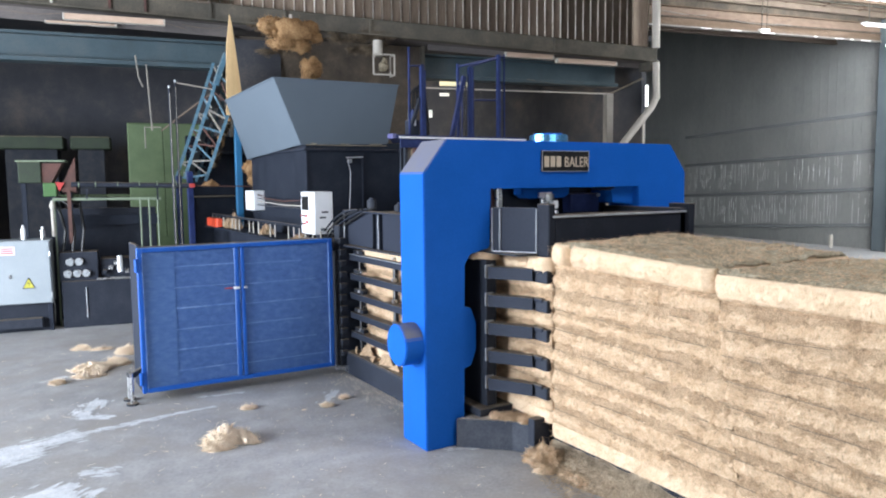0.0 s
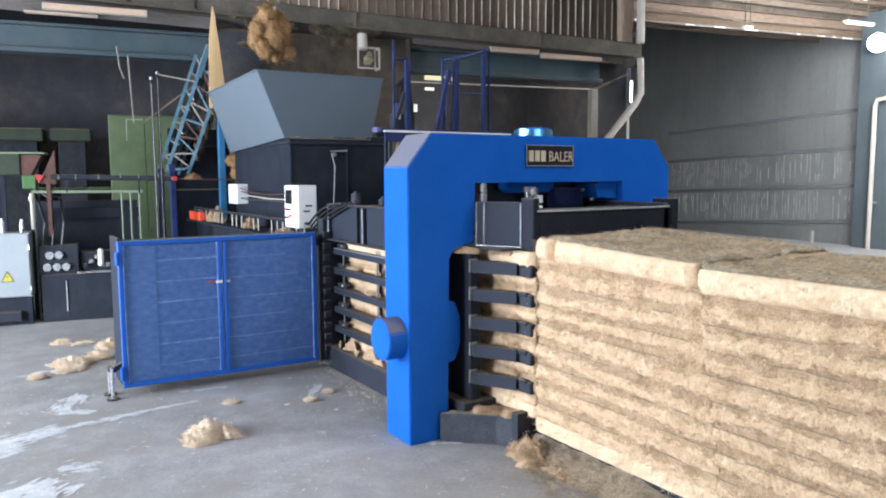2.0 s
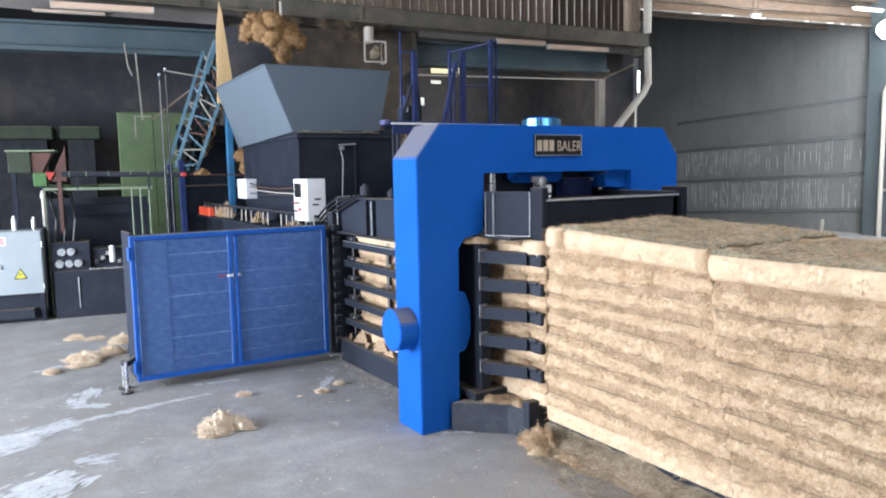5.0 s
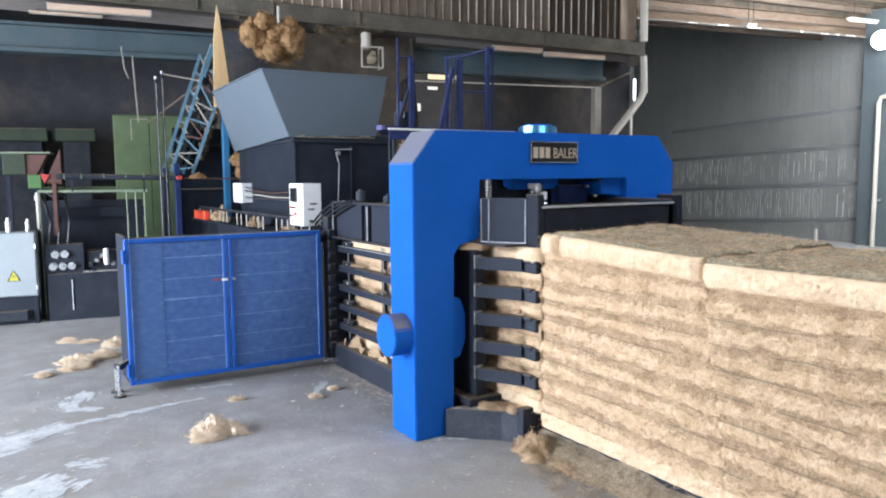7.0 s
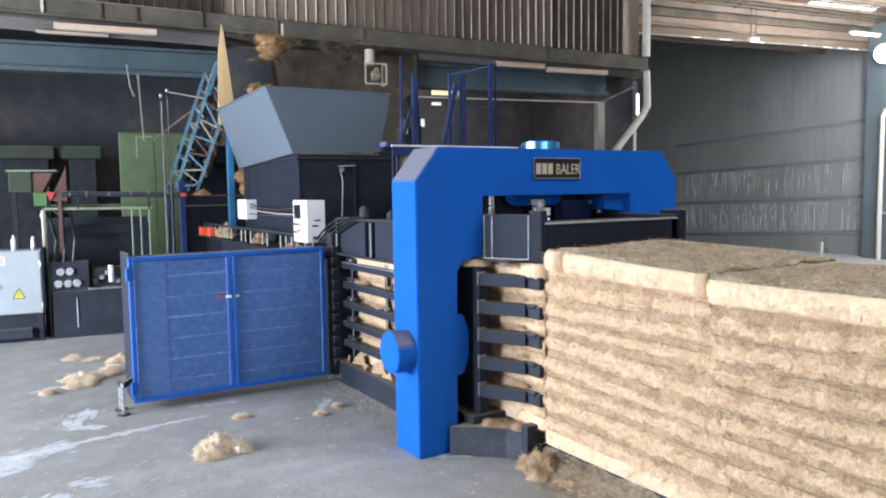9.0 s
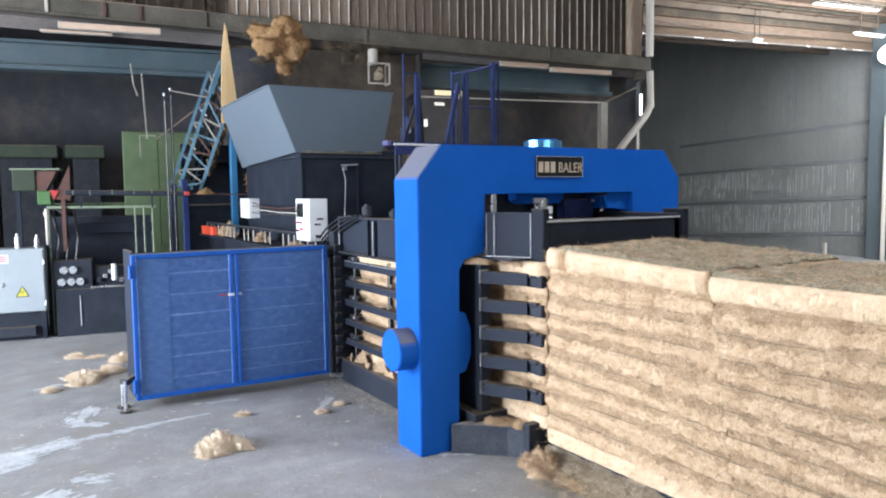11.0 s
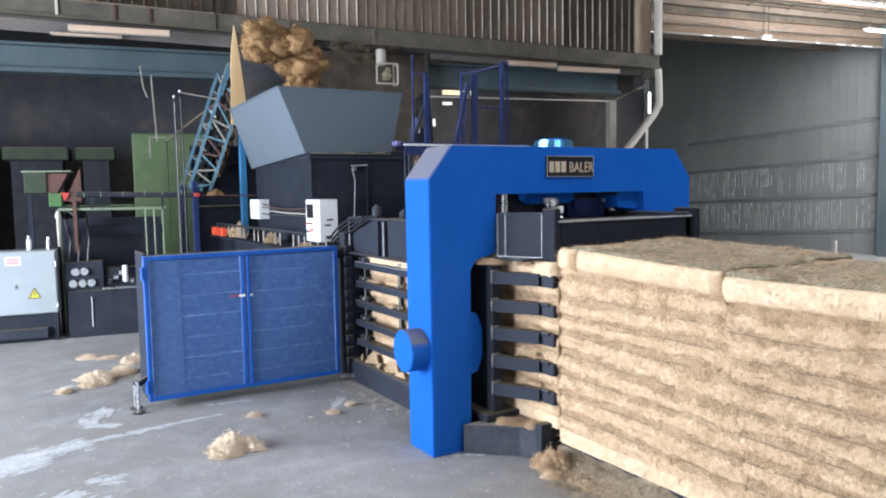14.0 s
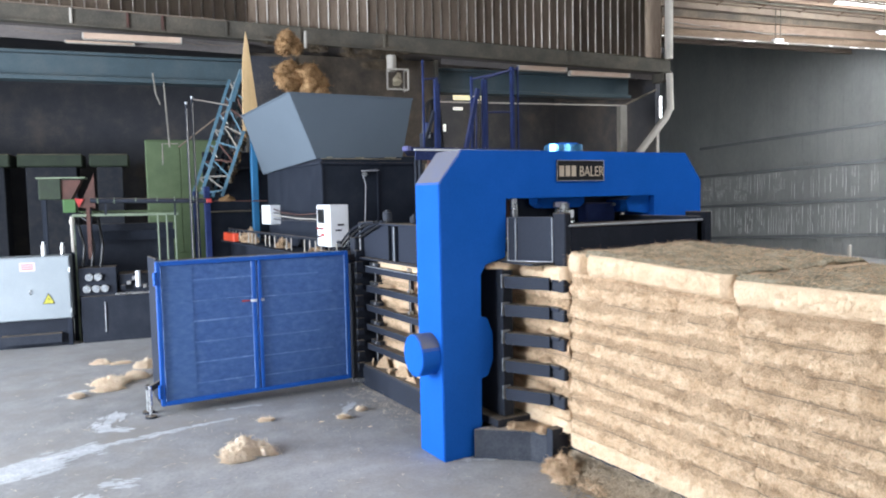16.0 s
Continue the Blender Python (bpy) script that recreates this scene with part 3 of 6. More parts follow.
peg = thing("post", BUILDING @ pose(-8.55, YW - 0.4, 0), "short pale post standing before the side wall", "post")
part("shaft", box((-0.035, -0.03, 0), (0.035, 0.03, 0.3), 0.006), PIPE, peg)
# rear room: painted crane rail, duct lamps, posts
# dark sheets added in place of the dim clutter behind the hopper
screen = thing("clutter_screen", BUILDING, "dark dusty brown sheets added for the dim clutter behind the hopper", "screen", "", "structure")
part("sheet", box((-7.22, -0.3, 2.2), (-7.18, 2.75, 3.85), 0), DARK_BROWN, screen)
part("sheet", box((-7.17, -0.32, 2.2), (-7.14, 0.42, 3.8), 0), DARK, screen)
part("frame", bar((-7.15, 2.7, 0), (-7.15, 2.7, 3.86), 0.06), BEAM, screen)
part("frame", bar((-7.15, -0.32, 0), (-7.15, -0.32, 3.9), 0.06), BEAM, screen)
rng = random.Random(33)
for k in range(22):
    yy = (rng.uniform(-0.1, 0.75), rng.uniform(0.9, 2.0))[k % 2]
    zz = beam_z(yy) - rng.uniform(-0.03, 0.12 if k % 3 else 0.4)
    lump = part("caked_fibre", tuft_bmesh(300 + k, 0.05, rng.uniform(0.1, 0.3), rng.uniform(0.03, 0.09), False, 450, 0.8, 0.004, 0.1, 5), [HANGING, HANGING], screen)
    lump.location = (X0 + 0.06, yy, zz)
rail = thing("crane_rail", BUILDING, "faded teal steel crane rail along the rear room", "rail", "", "structure")
part("web", box((-7.5, -9, 3.44), (-7.42, 6.6, 3.74), 0.004), TEAL, rail)
part("flange", box((-7.6, -9, 3.38), (-7.32, 6.6, 3.44), 0.004), TEAL, rail)
part("flange", box((-7.6, -9, 3.74), (-7.32, 6.6, 3.78), 0.004), TEAL, rail)


def tube_lamp(y0, y1, x, z, thick, label):
    t = thing("ceiling_lamp", BUILDING, label, "lamp", "tube lamps under the beam")
    hgt = 0.085 if thick else 0.035
    part("housing", box((x - 0.05, y0, z), (x + 0.03, y1, z + hgt), 0.008), PIPE, t)
    part("cover", box((x + 0.03, y0 + 0.01, z + 0.004), (x + 0.05, y1 - 0.01, z + hgt - 0.004), 0.006), TUBE_OFF, t)
    for yy in (y0 - 0.01, y1 - 0.01):
        part("cap", box((x - 0.04, yy, z + 0.002), (x + 0.052, yy + 0.02, z + hgt - 0.002), 0.004), PIPE, t)
    return t


tube_lamp(-2.42, -1.22, X0 + 0.35, 3.79, True, "dusty pink tube lamp batten below the beam, unlit")
tube_lamp(-2.67, -1.82, X0 - 0.1, 3.82, False, "thin pale tube lamp on the crane rail, unlit")
tube_lamp(4.1, 5.0, X0 - 0.1, 3.73, True, "dusty tube lamp batten below the beam, unlit")
tube_lamp(5.08, 6.28, X0 - 0.1, 3.68, True, "dusty tube lamp batten below the beam, unlit")

wire = thing("loose_wire", BUILDING, "thin pale wires sagging along the dusty beam", "wire")
for y0, y1, z0, z1, dip in ((-1.2, -0.95, 3.84, 3.78, 0.0), (-1.0, -0.3, 3.84, 3.88, 0.05), (-3.2, -2.45, 3.9, 3.88, 0.04), (4.3, 6.2, 3.32, 3.26, 0.04), (4.6, 6.0, 3.2, 3.17, 0.03)):
    part("wire", tube([(X0 + 0.3, y0 + (y1 - y0) * i / 8, z0 + (z1 - z0) * i / 8 - dip * math.sin(math.pi * i / 8)) for i in range(9)], 0.004, 5), PURLIN, wire)
pipe = thing("downpipe", BUILDING, "pale bent rain downpipe at the partition's end", "pipe")
part("pipe", tube([(X0 + 0.2, 6.92, 7.1), (X0 + 0.2, 6.92, 3.99)], 0.07, 14), PIPE, pipe)
part("pipe", tube([(X0 + 0.2, 6.93, 3.74), (X0 + 0.2, 6.95, 3.15), (X0 + 0.2, 6.86, 2.97), (X0 + 0.2, 6.22, 2.27), (X0 + 0.2, 5.6, 1.55), (X0 + 0.2, 5.55, 0.0)], 0.062, 14), PIPE, pipe)
part("collar", cyl((X0 + 0.2, 6.94, 3.12), (0, 0, 1), 0.075, 0.05, 14), PIPE, pipe)
post = thing("post", BUILDING, "pale steel post carrying the rear ceiling", "post", "", "structure")
part("shaft", box((X0 - 0.2, 6.1, 0), (X0 - 0.08, 6.24, 3.2), 0.004), DULL, post)
part("tie", bar((X0 - 0.14, 2.7, 3.18), (X0 - 0.14, 6.2, 3.2), 0.03, 0.02), PIPE, post)
part("brace", bar((X0 - 0.14, 6.2, 3.2), (X0 - 0.14, 6.9, 3.5), 0.04, 0.03), BEAM, post)
lit = thing("light_gap", BUILDING, "bright upright slot of daylight between walls", "window", "", "structure")
part("pane", box((-7.24, 7.16, 3.03), (-7.22, 7.2, 3.42), 0), SKYLIGHT, lit)
# lower pane only has a pale colour, painting the slot's dimmer light
part("pane", box((-7.24, 7.1, 1.6), (-7.22, 7.135, 2.850), 0), PIPE, lit)

# lights under the roof's far side
flood = thing("floodlight", BUILDING, "round white floodlight burning high on the side wall", "lamp")
fx, fy, fz = -7.12, 13.6, 4.5
part("reflector", cyl((fx, fy, fz), (1, -0.9, -0.15), 0.15, 0.2, 20, 0.2), WHITE, flood)
part("glass", cyl((fx + 0.08, fy - 0.072, fz - 0.012), (1, -0.9, -0.15), 0.2, 0.02, 20), FLOOD, flood)
part("bracket", bar((fx - 0.05, fy, fz), (fx - 0.1, 13.99, fz + 0.1), 0.05), BEAM, flood)
for yy, x, z, ln in ((10.0, -7.4, 4.615, 0.22), (12.25, -6.9, 4.8, 0.85)):
    g = thing("ceiling_lamp", BUILDING, "short tube lamp lit under the roof purlins", "lamp", "lit tube lamps")
    part("housing", box((x, yy, z), (x + 0.1, yy + ln, z + 0.035), 0.004), WHITE, g)
    part("tube", tube([(x + 0.06, yy + 0.02, z - 0.016), (x + 0.06, yy + ln - 0.02, z - 0.016)], 0.018, 8), TUBE, g)
    for k in (0.2, 0.8):
        part("hanger", bar((x + 0.05, yy + ln * k, z + 0.035), (x + 0.05, yy + ln * k, roof_z(x + 0.05) + 0.002), 0.012), BEAM, g)
# eave board across the bay, with a pale lower lip and glowing strips as daylight glints
eave = thing("eave_board", BUILDING, "brown dusty eave boards with a pale lower lip and glowing glints", "board", "", "structure")
XB = -7.6
PALE_LIP = material("pale_lip", [(0.13, 0.115, 0.1), (0.22, 0.2, 0.18)], 0.8, scale=4)
EAVE = material("eave_board", [(0.06, 0.04, 0.029), (0.125, 0.086, 0.06), (0.21, 0.15, 0.108)], 0.9, scale=3, stretch=(1, 0.3, 2), bump=0.3, spec=0.1)
for lo, hi, off, mm in ((4.66, 4.8, 0.0, EAVE), (4.805, 4.83, 0.03, DARK_BROWN), (4.835, 5.0, -0.02, ROOFM), (5.0, 5.02, 0.05, EAVE), (5.02, 5.24, -0.01, DARK_BROWN)):
    part("board", prism([(7.1, lo - 0.03), (13.99, lo + 0.02), (13.99, hi + 0.02), (7.1, hi - 0.03)], "x", XB + off - 0.02, XB + off + 0.02), mm, eave)
part("lip", prism([(7.1, 4.6), (13.99, 4.64), (13.99, 4.672), (7.1, 4.632)], "x", XB - 0.03, XB + 0.05), PALE_LIP, eave)
rng = random.Random(12)
y = 7.3
while y < 13.6:
    ln = rng.uniform(0.1, 0.5)
    zz = 4.605 + 0.006 * (y - 7.3)
    part("gap", box((XB + 0.052, y, zz), (XB + 0.055, y + ln, zz + rng.uniform(0.008, 0.016)), 0), EAVE_GLINT, eave)
    y += ln + rng.choice((0.2, 0.5, 1.1))
for k in range(4):
    y = 7.2 + 1.1 * k
    part("conduit", tube([(XB + 0.08, y + 1.6 * i / 6, 4.86 - 0.03 * k + 0.02 * math.sin(i * 1.1 + k)) for i in range(7)], 0.009, 6), (PALE_LIP, EAVE)[k % 2], eave)
g = thing("skylight", BUILDING, "translucent bright skylight sheet in the roof", "window", "", "structure")
# only the panes at x -7.05 come into view; the others are added
for x, yy in ((-7.05, 11.2), (-7.05, 12.15), (-4.2, 10.6), (-4.2, 12.2), (-2.8, 10.6), (-2.8, 12.2), (1.0, 0.8), (1.0, 2.2), (1.0, 3.6), (1.0, 5.0), (3.4, 0.8), (3.4, 2.2), (3.4, 3.6), (3.4, 5.0)):
    part("pane", prism([(x, roof_z(x) - 0.012), (x + 0.7, roof_z(x + 0.7) - 0.012), (x + 0.7, roof_z(x + 0.7) - 0.004), (x, roof_z(x) - 0.004)], "y", yy, yy + 0.9), SKYLIGHT, g)


# ---- the baler ----
GLOSSBLUE = material("gloss_blue_metal", [(0.12, 0.42, 0.8), (0.2, 0.5, 0.86)], 0.22, 0.85, scale=4, bump=0.03)
D = 0.313           # depth of the portal
W = 2.31            # width of the portal
baler = thing("horizontal_baler", pose(0, 0, 0), "blue and black horizontal baling press with grey hopper, side door open", "baler")


def half(points):
    """The outline of half a portal, mirrored to the other side."""
    return points + [(W - a, b) for a, b in reversed(points)]


portal = part("portal_frame", prism(half([(0, 0), (0, 1.75), (0.165, 1.957)]) + [(W - 0.287, 0), (W - 0.287, 1.17), (W - 0.33, 1.235), (W - 0.49, 1.265), (W - 0.49, 1.652), (0.49, 1.652), (0.49, 1.265), (0.33, 1.235), (0.287, 1.17), (0.287, 0)], "x", -D, 0, 0.006), BLUE, baler, "glossy blue painted portal frame")
part("boss", prism([(0.9, 1.70), (0.9, 1.6), (0.95, 1.57), (1.28, 1.57), (1.325, 1.6), (1.325, 1.70)], "x", -0.3, -0.2, 0.004), BLUE, baler)
part("gusset", prism([(1.72, 1.7), (1.60, 1.62), (1.62, 1.53), (1.85, 1.51), (1.85, 1.7)], "x", -0.28, -0.06, 0.004), BLUE, baler)
ring = part("top_cylinder", cyl((-0.16, 1.1, 1.974), (0, 0, 1), 0.135, 0.07, 40, bevel=0.006), GLOSSBLUE, baler, "round glossy blue cylinder cap")
part("cap", cyl((-0.16, 1.1, 2.012), (0, 0, 1), 0.1, 0.015, 32, bevel=0.004), BLUE, ring)
pin = part("pin", cyl((-0.15, -0.05, 0.672), (0, 1, 0), 0.134, 0.15, 40, bevel=0.006), BLUE, baler, "thick round blue cross pin")
part("flange", prism([(0.29, 0.48), (0.36, 0.5), (0.4, 0.6), (0.4, 0.78), (0.36, 0.88), (0.29, 0.9)], "x", -0.25, -0.03, 0.006), BLUE, baler, "blue flange of the cross pin")
rod = part("rod", tube([(-0.1, 0.62, 1.4), (-0.1, 0.62, 1.66)], 0.022, 12), STEEL, baler, "polished steel piston rod")
part("rod", tube([(-0.2, 1.12, 1.35), (-0.2, 1.12, 1.6)], 0.05, 16), STEEL, baler)
part("rod_nut", box((-0.12, 1.07, 1.5), (-0.07, 1.12, 1.555), 0.006), WHITE, baler, "pale nut")
part("spring", tube([(-0.09 + 0.02 * math.cos(k), 1.1 + 0.02 * math.sin(k), 1.43 + k * 0.0035) for k in range(18)], 0.008, 6), STEEL, baler)

# box added behind the opening to put its darkness in
head = part("opening_backing", box((-0.62, 0.5, 1.36), (-0.36, 1.84, 1.7), 0.006), PITCH, baler, "black box added so that the portal's opening looks dark")
part("rust_patch", box((-0.362, 0.56, 1.44), (-0.355, 0.83, 1.64), 0.001), RUST, head)
part("rod", tube([(-0.12, 0.66, 1.4), (-0.12, 0.66, 1.66)], 0.012, 12), STEEL, baler)
# plate added for the shaded zone below the beam
part("under_shade", box((-0.3, 1.34, 1.46), (-0.2, 1.62, 1.6), 0.01), NAVY, baler, "navy plate standing for the shade under the portal beam")
part("bolt_head", cyl((-0.14, 1.55, 1.585), (1, 0, 0), 0.012, 0.02, 10), STEEL, baler)
part("tag", box((-0.19, 1.03, 1.575), (-0.17, 1.14, 1.612), 0.002), material("pale_tag", [(0.6, 0.5, 0.58), (0.78, 0.74, 0.78)], 0.4), baler, "pale pink tag")
sign = part("sign_plate", box((0.001, 0.905, 1.755), (0.012, 1.318, 1.895), 0.002), INK, baler, "black sign plate with brass letters reading BALER")
for lo, hi in (((0.012, 0.905, 1.755), (0.0145, 1.318, 1.759)), ((0.012, 0.905, 1.891), (0.0145, 1.318, 1.895)), ((0.012, 0.905, 1.759), (0.0145, 0.909, 1.891)), ((0.012, 1.314, 1.759), (0.0145, 1.318, 1.891))):
    part("border", box(lo, hi, 0), EDGE, sign)
for k in range(3):
    y0 = 0.925 + k * 0.052
    part("mark", box((0.012, y0, 1.785), (0.0145, y0 + 0.04, 1.858), 0), GOLD, sign, "plain brass block")


def lettering(text, size, m, mat, parent, name="lettering"):
    cu = bpy.data.curves.new(name, "FONT")
    cu.body, cu.size, cu.extrude = text, size, 0.0012
    tmp = new("tmp", cu)
    dg = bpy.context.evaluated_depsgraph_get()
    me = bpy.data.meshes.new_from_object(tmp.evaluated_get(dg))
    bpy.data.objects.remove(tmp)
    me.transform(m)
    me.materials.clear()
    me.materials.append(mat)
    ob = new(name, me)
    ob.parent = parent
    return ob


TEXT_X = Matrix(((0, 0, 1, 0), (1, 0, 0, 0), (0, 1, 0, 0), (0, 0, 0, 1)))       # reads along y, stands up in z, faces +x
lettering("BALER", 0.1, Matrix.Translation((0.0135, 1.096, 1.786)) @ TEXT_X @ Matrix.Diagonal((0.78, 1, 1, 1)), GOLD, sign)

SHOE = material("dusty_slate", [(0.026, 0.03, 0.042), (0.042, 0.047, 0.06), (0.07, 0.074, 0.084)], 0.75, scale=6, bump=0.15, dust=(0.36, 0.31, 0.26), dust_amount=0.85, gain=(3.0, -1.4), spec=0.2)
# outlet: a tapering side with five rails, hood above
A, B = Vector((0.06, 0.47, 0)), Vector((0.33, 0.615, 0))
part("end_plate", box((-0.3, 0.29, 0.1), (-0.27, 0.5, 1.2), 0.004), BLACK, baler)
part("rail_post", box((-0.24, 0.42, 0.24), (0.056, 0.5, 1.2), 0.004), PITCH, baler)
part("post_web", box((-0.268, 0.3, 0.2), (-0.255, 0.42, 1.2), 0.002), PITCH, baler)
part("post_cap", prism([(-0.27, 0.3), (0.056, 0.42), (0.056, 0.5), (-0.27, 0.5)], "z", 1.19, 1.2), PITCH, baler)
RAILZ = (1.105, 0.925, 0.745, 0.565, 0.385)
for z in RAILZ:
    bm = bmesh.new()
    u = (B - A).normalized()
    side_v = Vector((u.y, -u.x, 0))
    for k0, k1, zl, zh in ((0, 0.07, 0.045, 0.052), (0, 0.07, -0.024, -0.017), (0.062, 0.07, -0.017, 0.045)):
        vs = [bm.verts.new(p + side_v * (0.0 if e == 0 else 1) * 0 + side_v * kk + Vector((0, 0, z + zz))) for p in (A, B) for e, kk in ((0, k0), (1, k1)) for zz in (zl, zh)]
        for f in ((0, 1, 3, 2), (4, 6, 7, 5), (0, 4, 5, 1), (2, 3, 7, 6), (1, 5, 7, 3), (0, 2, 6, 4)):
            bm.faces.new([vs[i] for i in f])
    r = part("rail", bm, SLATE, baler, "dark channel rail holding the bale")
    part("bracket", box((0.325, 0.575, z - 0.03), (0.475, 0.66, z + 0.048), 0.006), BLACK, r)
    part("lip", box((0.35, 0.565, z + 0.03), (0.44, 0.6, z + 0.056), 0.006), SLATE, r)
    # pale strip painting the bright outline at the rail's end
    part("rail_outline", box((A.x - 0.004, A.y - 0.062, z - 0.025), (A.x + 0.004, A.y + 0.0, z + 0.06), 0.001), EDGE, r)
part("side_plate", prism([(A.x, A.y), (B.x, B.y), (B.x - 0.01, B.y + 0.02), (A.x - 0.01, A.y + 0.02)], "z", 1.25, 1.525), SLATE, baler, "slate grey tapering side plate")
part("plate_edge", bar((B.x, B.y - 0.006, 1.25), (B.x, B.y - 0.006, 1.525), 0.006, 0.006), EDGE, baler)
part("plate_edge", bar((A.x, A.y - 0.006, 1.25), (A.x, A.y - 0.006, 1.525), 0.006, 0.006), EDGE, baler)
part("plate_edge", bar((A.x + 0.05, A.y + 0.02, 1.25), (A.x + 0.05, A.y + 0.02, 1.525), 0.008, 0.008), EDGE, baler)
part("plate_edge", bar((A.x, A.y - 0.006, 1.527), (B.x, B.y - 0.006, 1.527), 0.006, 0.006), SHOE, baler)
part("plate_edge", bar((A.x, A.y - 0.006, 1.25), (B.x, B.y - 0.006, 1.25), 0.007, 0.007), EDGE, baler)
part("side_shelf", box((-0.3, 0.45, 1.236), (0.34, 0.62, 1.249), 0.002), PITCH, baler)
part("corner_post", box((0.33, 0.61, 1.2), (0.45, 0.66, 1.555), 0.006), COAL, baler)
hood = part("hood", box((0.05, 0.66, 1.27), (0.45, 1.83, 1.47), 0.006), COAL, baler, "black hood over the outlet")
part("rim", box((0.44, 0.64, 1.47), (0.462, 1.8, 1.482), 0.002), EDGE, hood)
part("end", box((0.3, 1.8, 1.1), (0.48, 1.86, 1.53), 0.004), COAL, hood)
part("far_wall", box((-0.3, 1.75, 0.1), (0.45, 1.8, 1.5), 0.004), BLACK, baler)
part("foot", prism([(0.03, 0.2), (0.27, 0.47), (0.40, 0.54), (0.42, 0.6), (0.03, 0.62)], "z", 0, 0.19, 0.004), SHOE, baler, "slate grey floor shoe full of fibre")
part("foot_edge", box((0.37, 0.515, 0.0), (0.43, 0.64, 0.235), 0.004), BLACK, baler)
part("sill", box((-0.3, 0.34, 0.19), (0.1, 0.6, 0.24), 0.004), BLACK, baler)
part("bed", box((0.2, 0.66, 0.0), (3.0, 1.66, 0.14), 0.006), BLACK, baler, "low black outlet bed under the bales")

# chamber behind the portal
CX0, CX1, CY = -2.06, -D, 0.4
part("base_beam", box((CX0, CY - 0.05, 0), (CX1, CY + 0.06, 0.19), 0.006), PITCH, baler)
part("base_lip", box((CX0, CY - 0.05, 0.19), (CX1, CY + 0.16, 0.2), 0.002), SLATE, baler)
for k in range(5):
    z = 1.0 - 0.172 * k
    r = part("rail", box((CX0, CY, z + 0.012), (CX1, CY + 0.012, z + 0.066), 0.003), SLATE, baler, "dark channel rail holding the bale")
    part("flange", box((CX0, CY + 0.012, z + 0.056), (CX1, CY + 0.09, z + 0.066), 0.001), BLACK, r)
    part("stub", box((CX0 + 0.02, CY + 0.03, z + 0.066), (CX0 + 0.2, CY + 0.08, z + 0.1), 0.004), BLACK, r)
    part("edge", bar((CX0 + 0.01, CY - 0.002, z + 0.066), (CX1, CY - 0.002, z + 0.066), 0.005), EDGE if k == 0 else SHOE, r)
    for x in (-1.98, -1.32, -0.6):
        part("tie", box((x, CY + 0.05, z - 0.106), (x + 0.03, CY + 0.085, z + 0.012), 0.002), BLACK, r)
        part("tie_edge", box((x + 0.03, CY + 0.046, z - 0.1), (x + 0.037, CY + 0.05, z + 0.01), 0), EDGE, r)
        part("nut", box((x + 0.035, CY + 0.02, z + 0.075), (x + 0.06, CY + 0.06, z + 0.1), 0.002), STEEL, r)
top = part("top_plate", box((CX0, CY - 0.01, 1.15), (CX1, CY + 0.02, 1.44), 0.004), SLATE, baler, "slate grey side plates of the chamber")
for x in (-2.06, -1.5, -1.38, -0.75):
    part("rib", box((x, CY - 0.04, 1.15), (x + 0.014, CY - 0.01, 1.44), 0.002), BLACK, top)
    # thin pale strips painted as highlights along the ribs
    if x != -1.5:
        part("rib_edge", box((x - 0.004, CY - 0.046, 1.16), (x + 0.008, CY - 0.04, 1.43), 0.001), EDGE, top)
part("top_rim", box((CX0, CY - 0.055, 1.44), (CX1, CY + 0.04, 1.456), 0.002), SLATE, top)
part("bottom_rim", box((CX0, CY - 0.055, 1.135), (CX1, CY + 0.02, 1.15), 0.002), SLATE, top)
part("chamber_roof", box((CX0, CY + 0.05, 1.36), (CX1, 1.9, 1.43), 0.004), BLACK, baler)
part("chamber_far_wall", box((CX0, 1.8, 0), (CX1, 1.9, 1.43), 0.004), BLACK, baler)
hinge = part("hinge_post", box((CX0 - 0.12, CY - 0.09, 0.04), (CX0 - 0.01, CY + 0.1, 1.32), 0.006), BLACK, baler)
for k in range(11):
    z = 0.16 + 0.1 * k
    part("tooth", box((CX0 - 0.03, CY - 0.1, z), (CX0 + 0.03, CY - 0.03, z + 0.05), 0.006), BLACK, hinge)
for x, h in ((-1.83, 0.12), (-1.32, 0.09)):
    part("stub", cyl((x, CY + 0.12, 1.44 + h / 2), (0, 0, 1), 0.04, h, 16, bevel=0.02), (SHOE, BLACK)[h < 0.1], baler)
# ram housing behind, with studs along its edge
ram = part("ram_housing", box((-7.2, 0.36, 0), (CX0 - 0.02, 1.85, 1.1), 0.006), PITCH, baler, "long black ram housing")
part("ledge", box((-6.4, 0.16, 1.1), (CX0 - 0.02, 0.5, 1.125), 0.003), THROAT, ram)
rng = random.Random(7)
x = -6.3
while x < -2.3:
    part("stud", cyl((x, 0.25, 1.19), (0, 0, 1), 0.007, 0.13, 8), PIPE, ram)
    x += rng.choice((0.16, 0.2, 0.42))
part("top_rod", tube([(-6.4, 0.27, 1.27), (-2.3, 0.27, 1.27)], 0.014, 8), BLACK, ram)

# hopper on its black throat
# the throat's near-black colour also carries the low light under the hopper
hop = part("throat", box((-5.45, 0.557, 1.1), (-3.5, 1.69, 2.12), 0.006), THROAT, baler, "black sheet feed throat")
for y0 in (0.557, 1.2):
    part("seam", box((-3.5, y0, 1.1), (-3.488, y0 + 0.02, 2.0), 0.001), SLATE, hop)
part("flange", box((-5.5, 0.53, 2.03), (-3.46, 1.72, 2.05), 0.002), SLATE, hop)
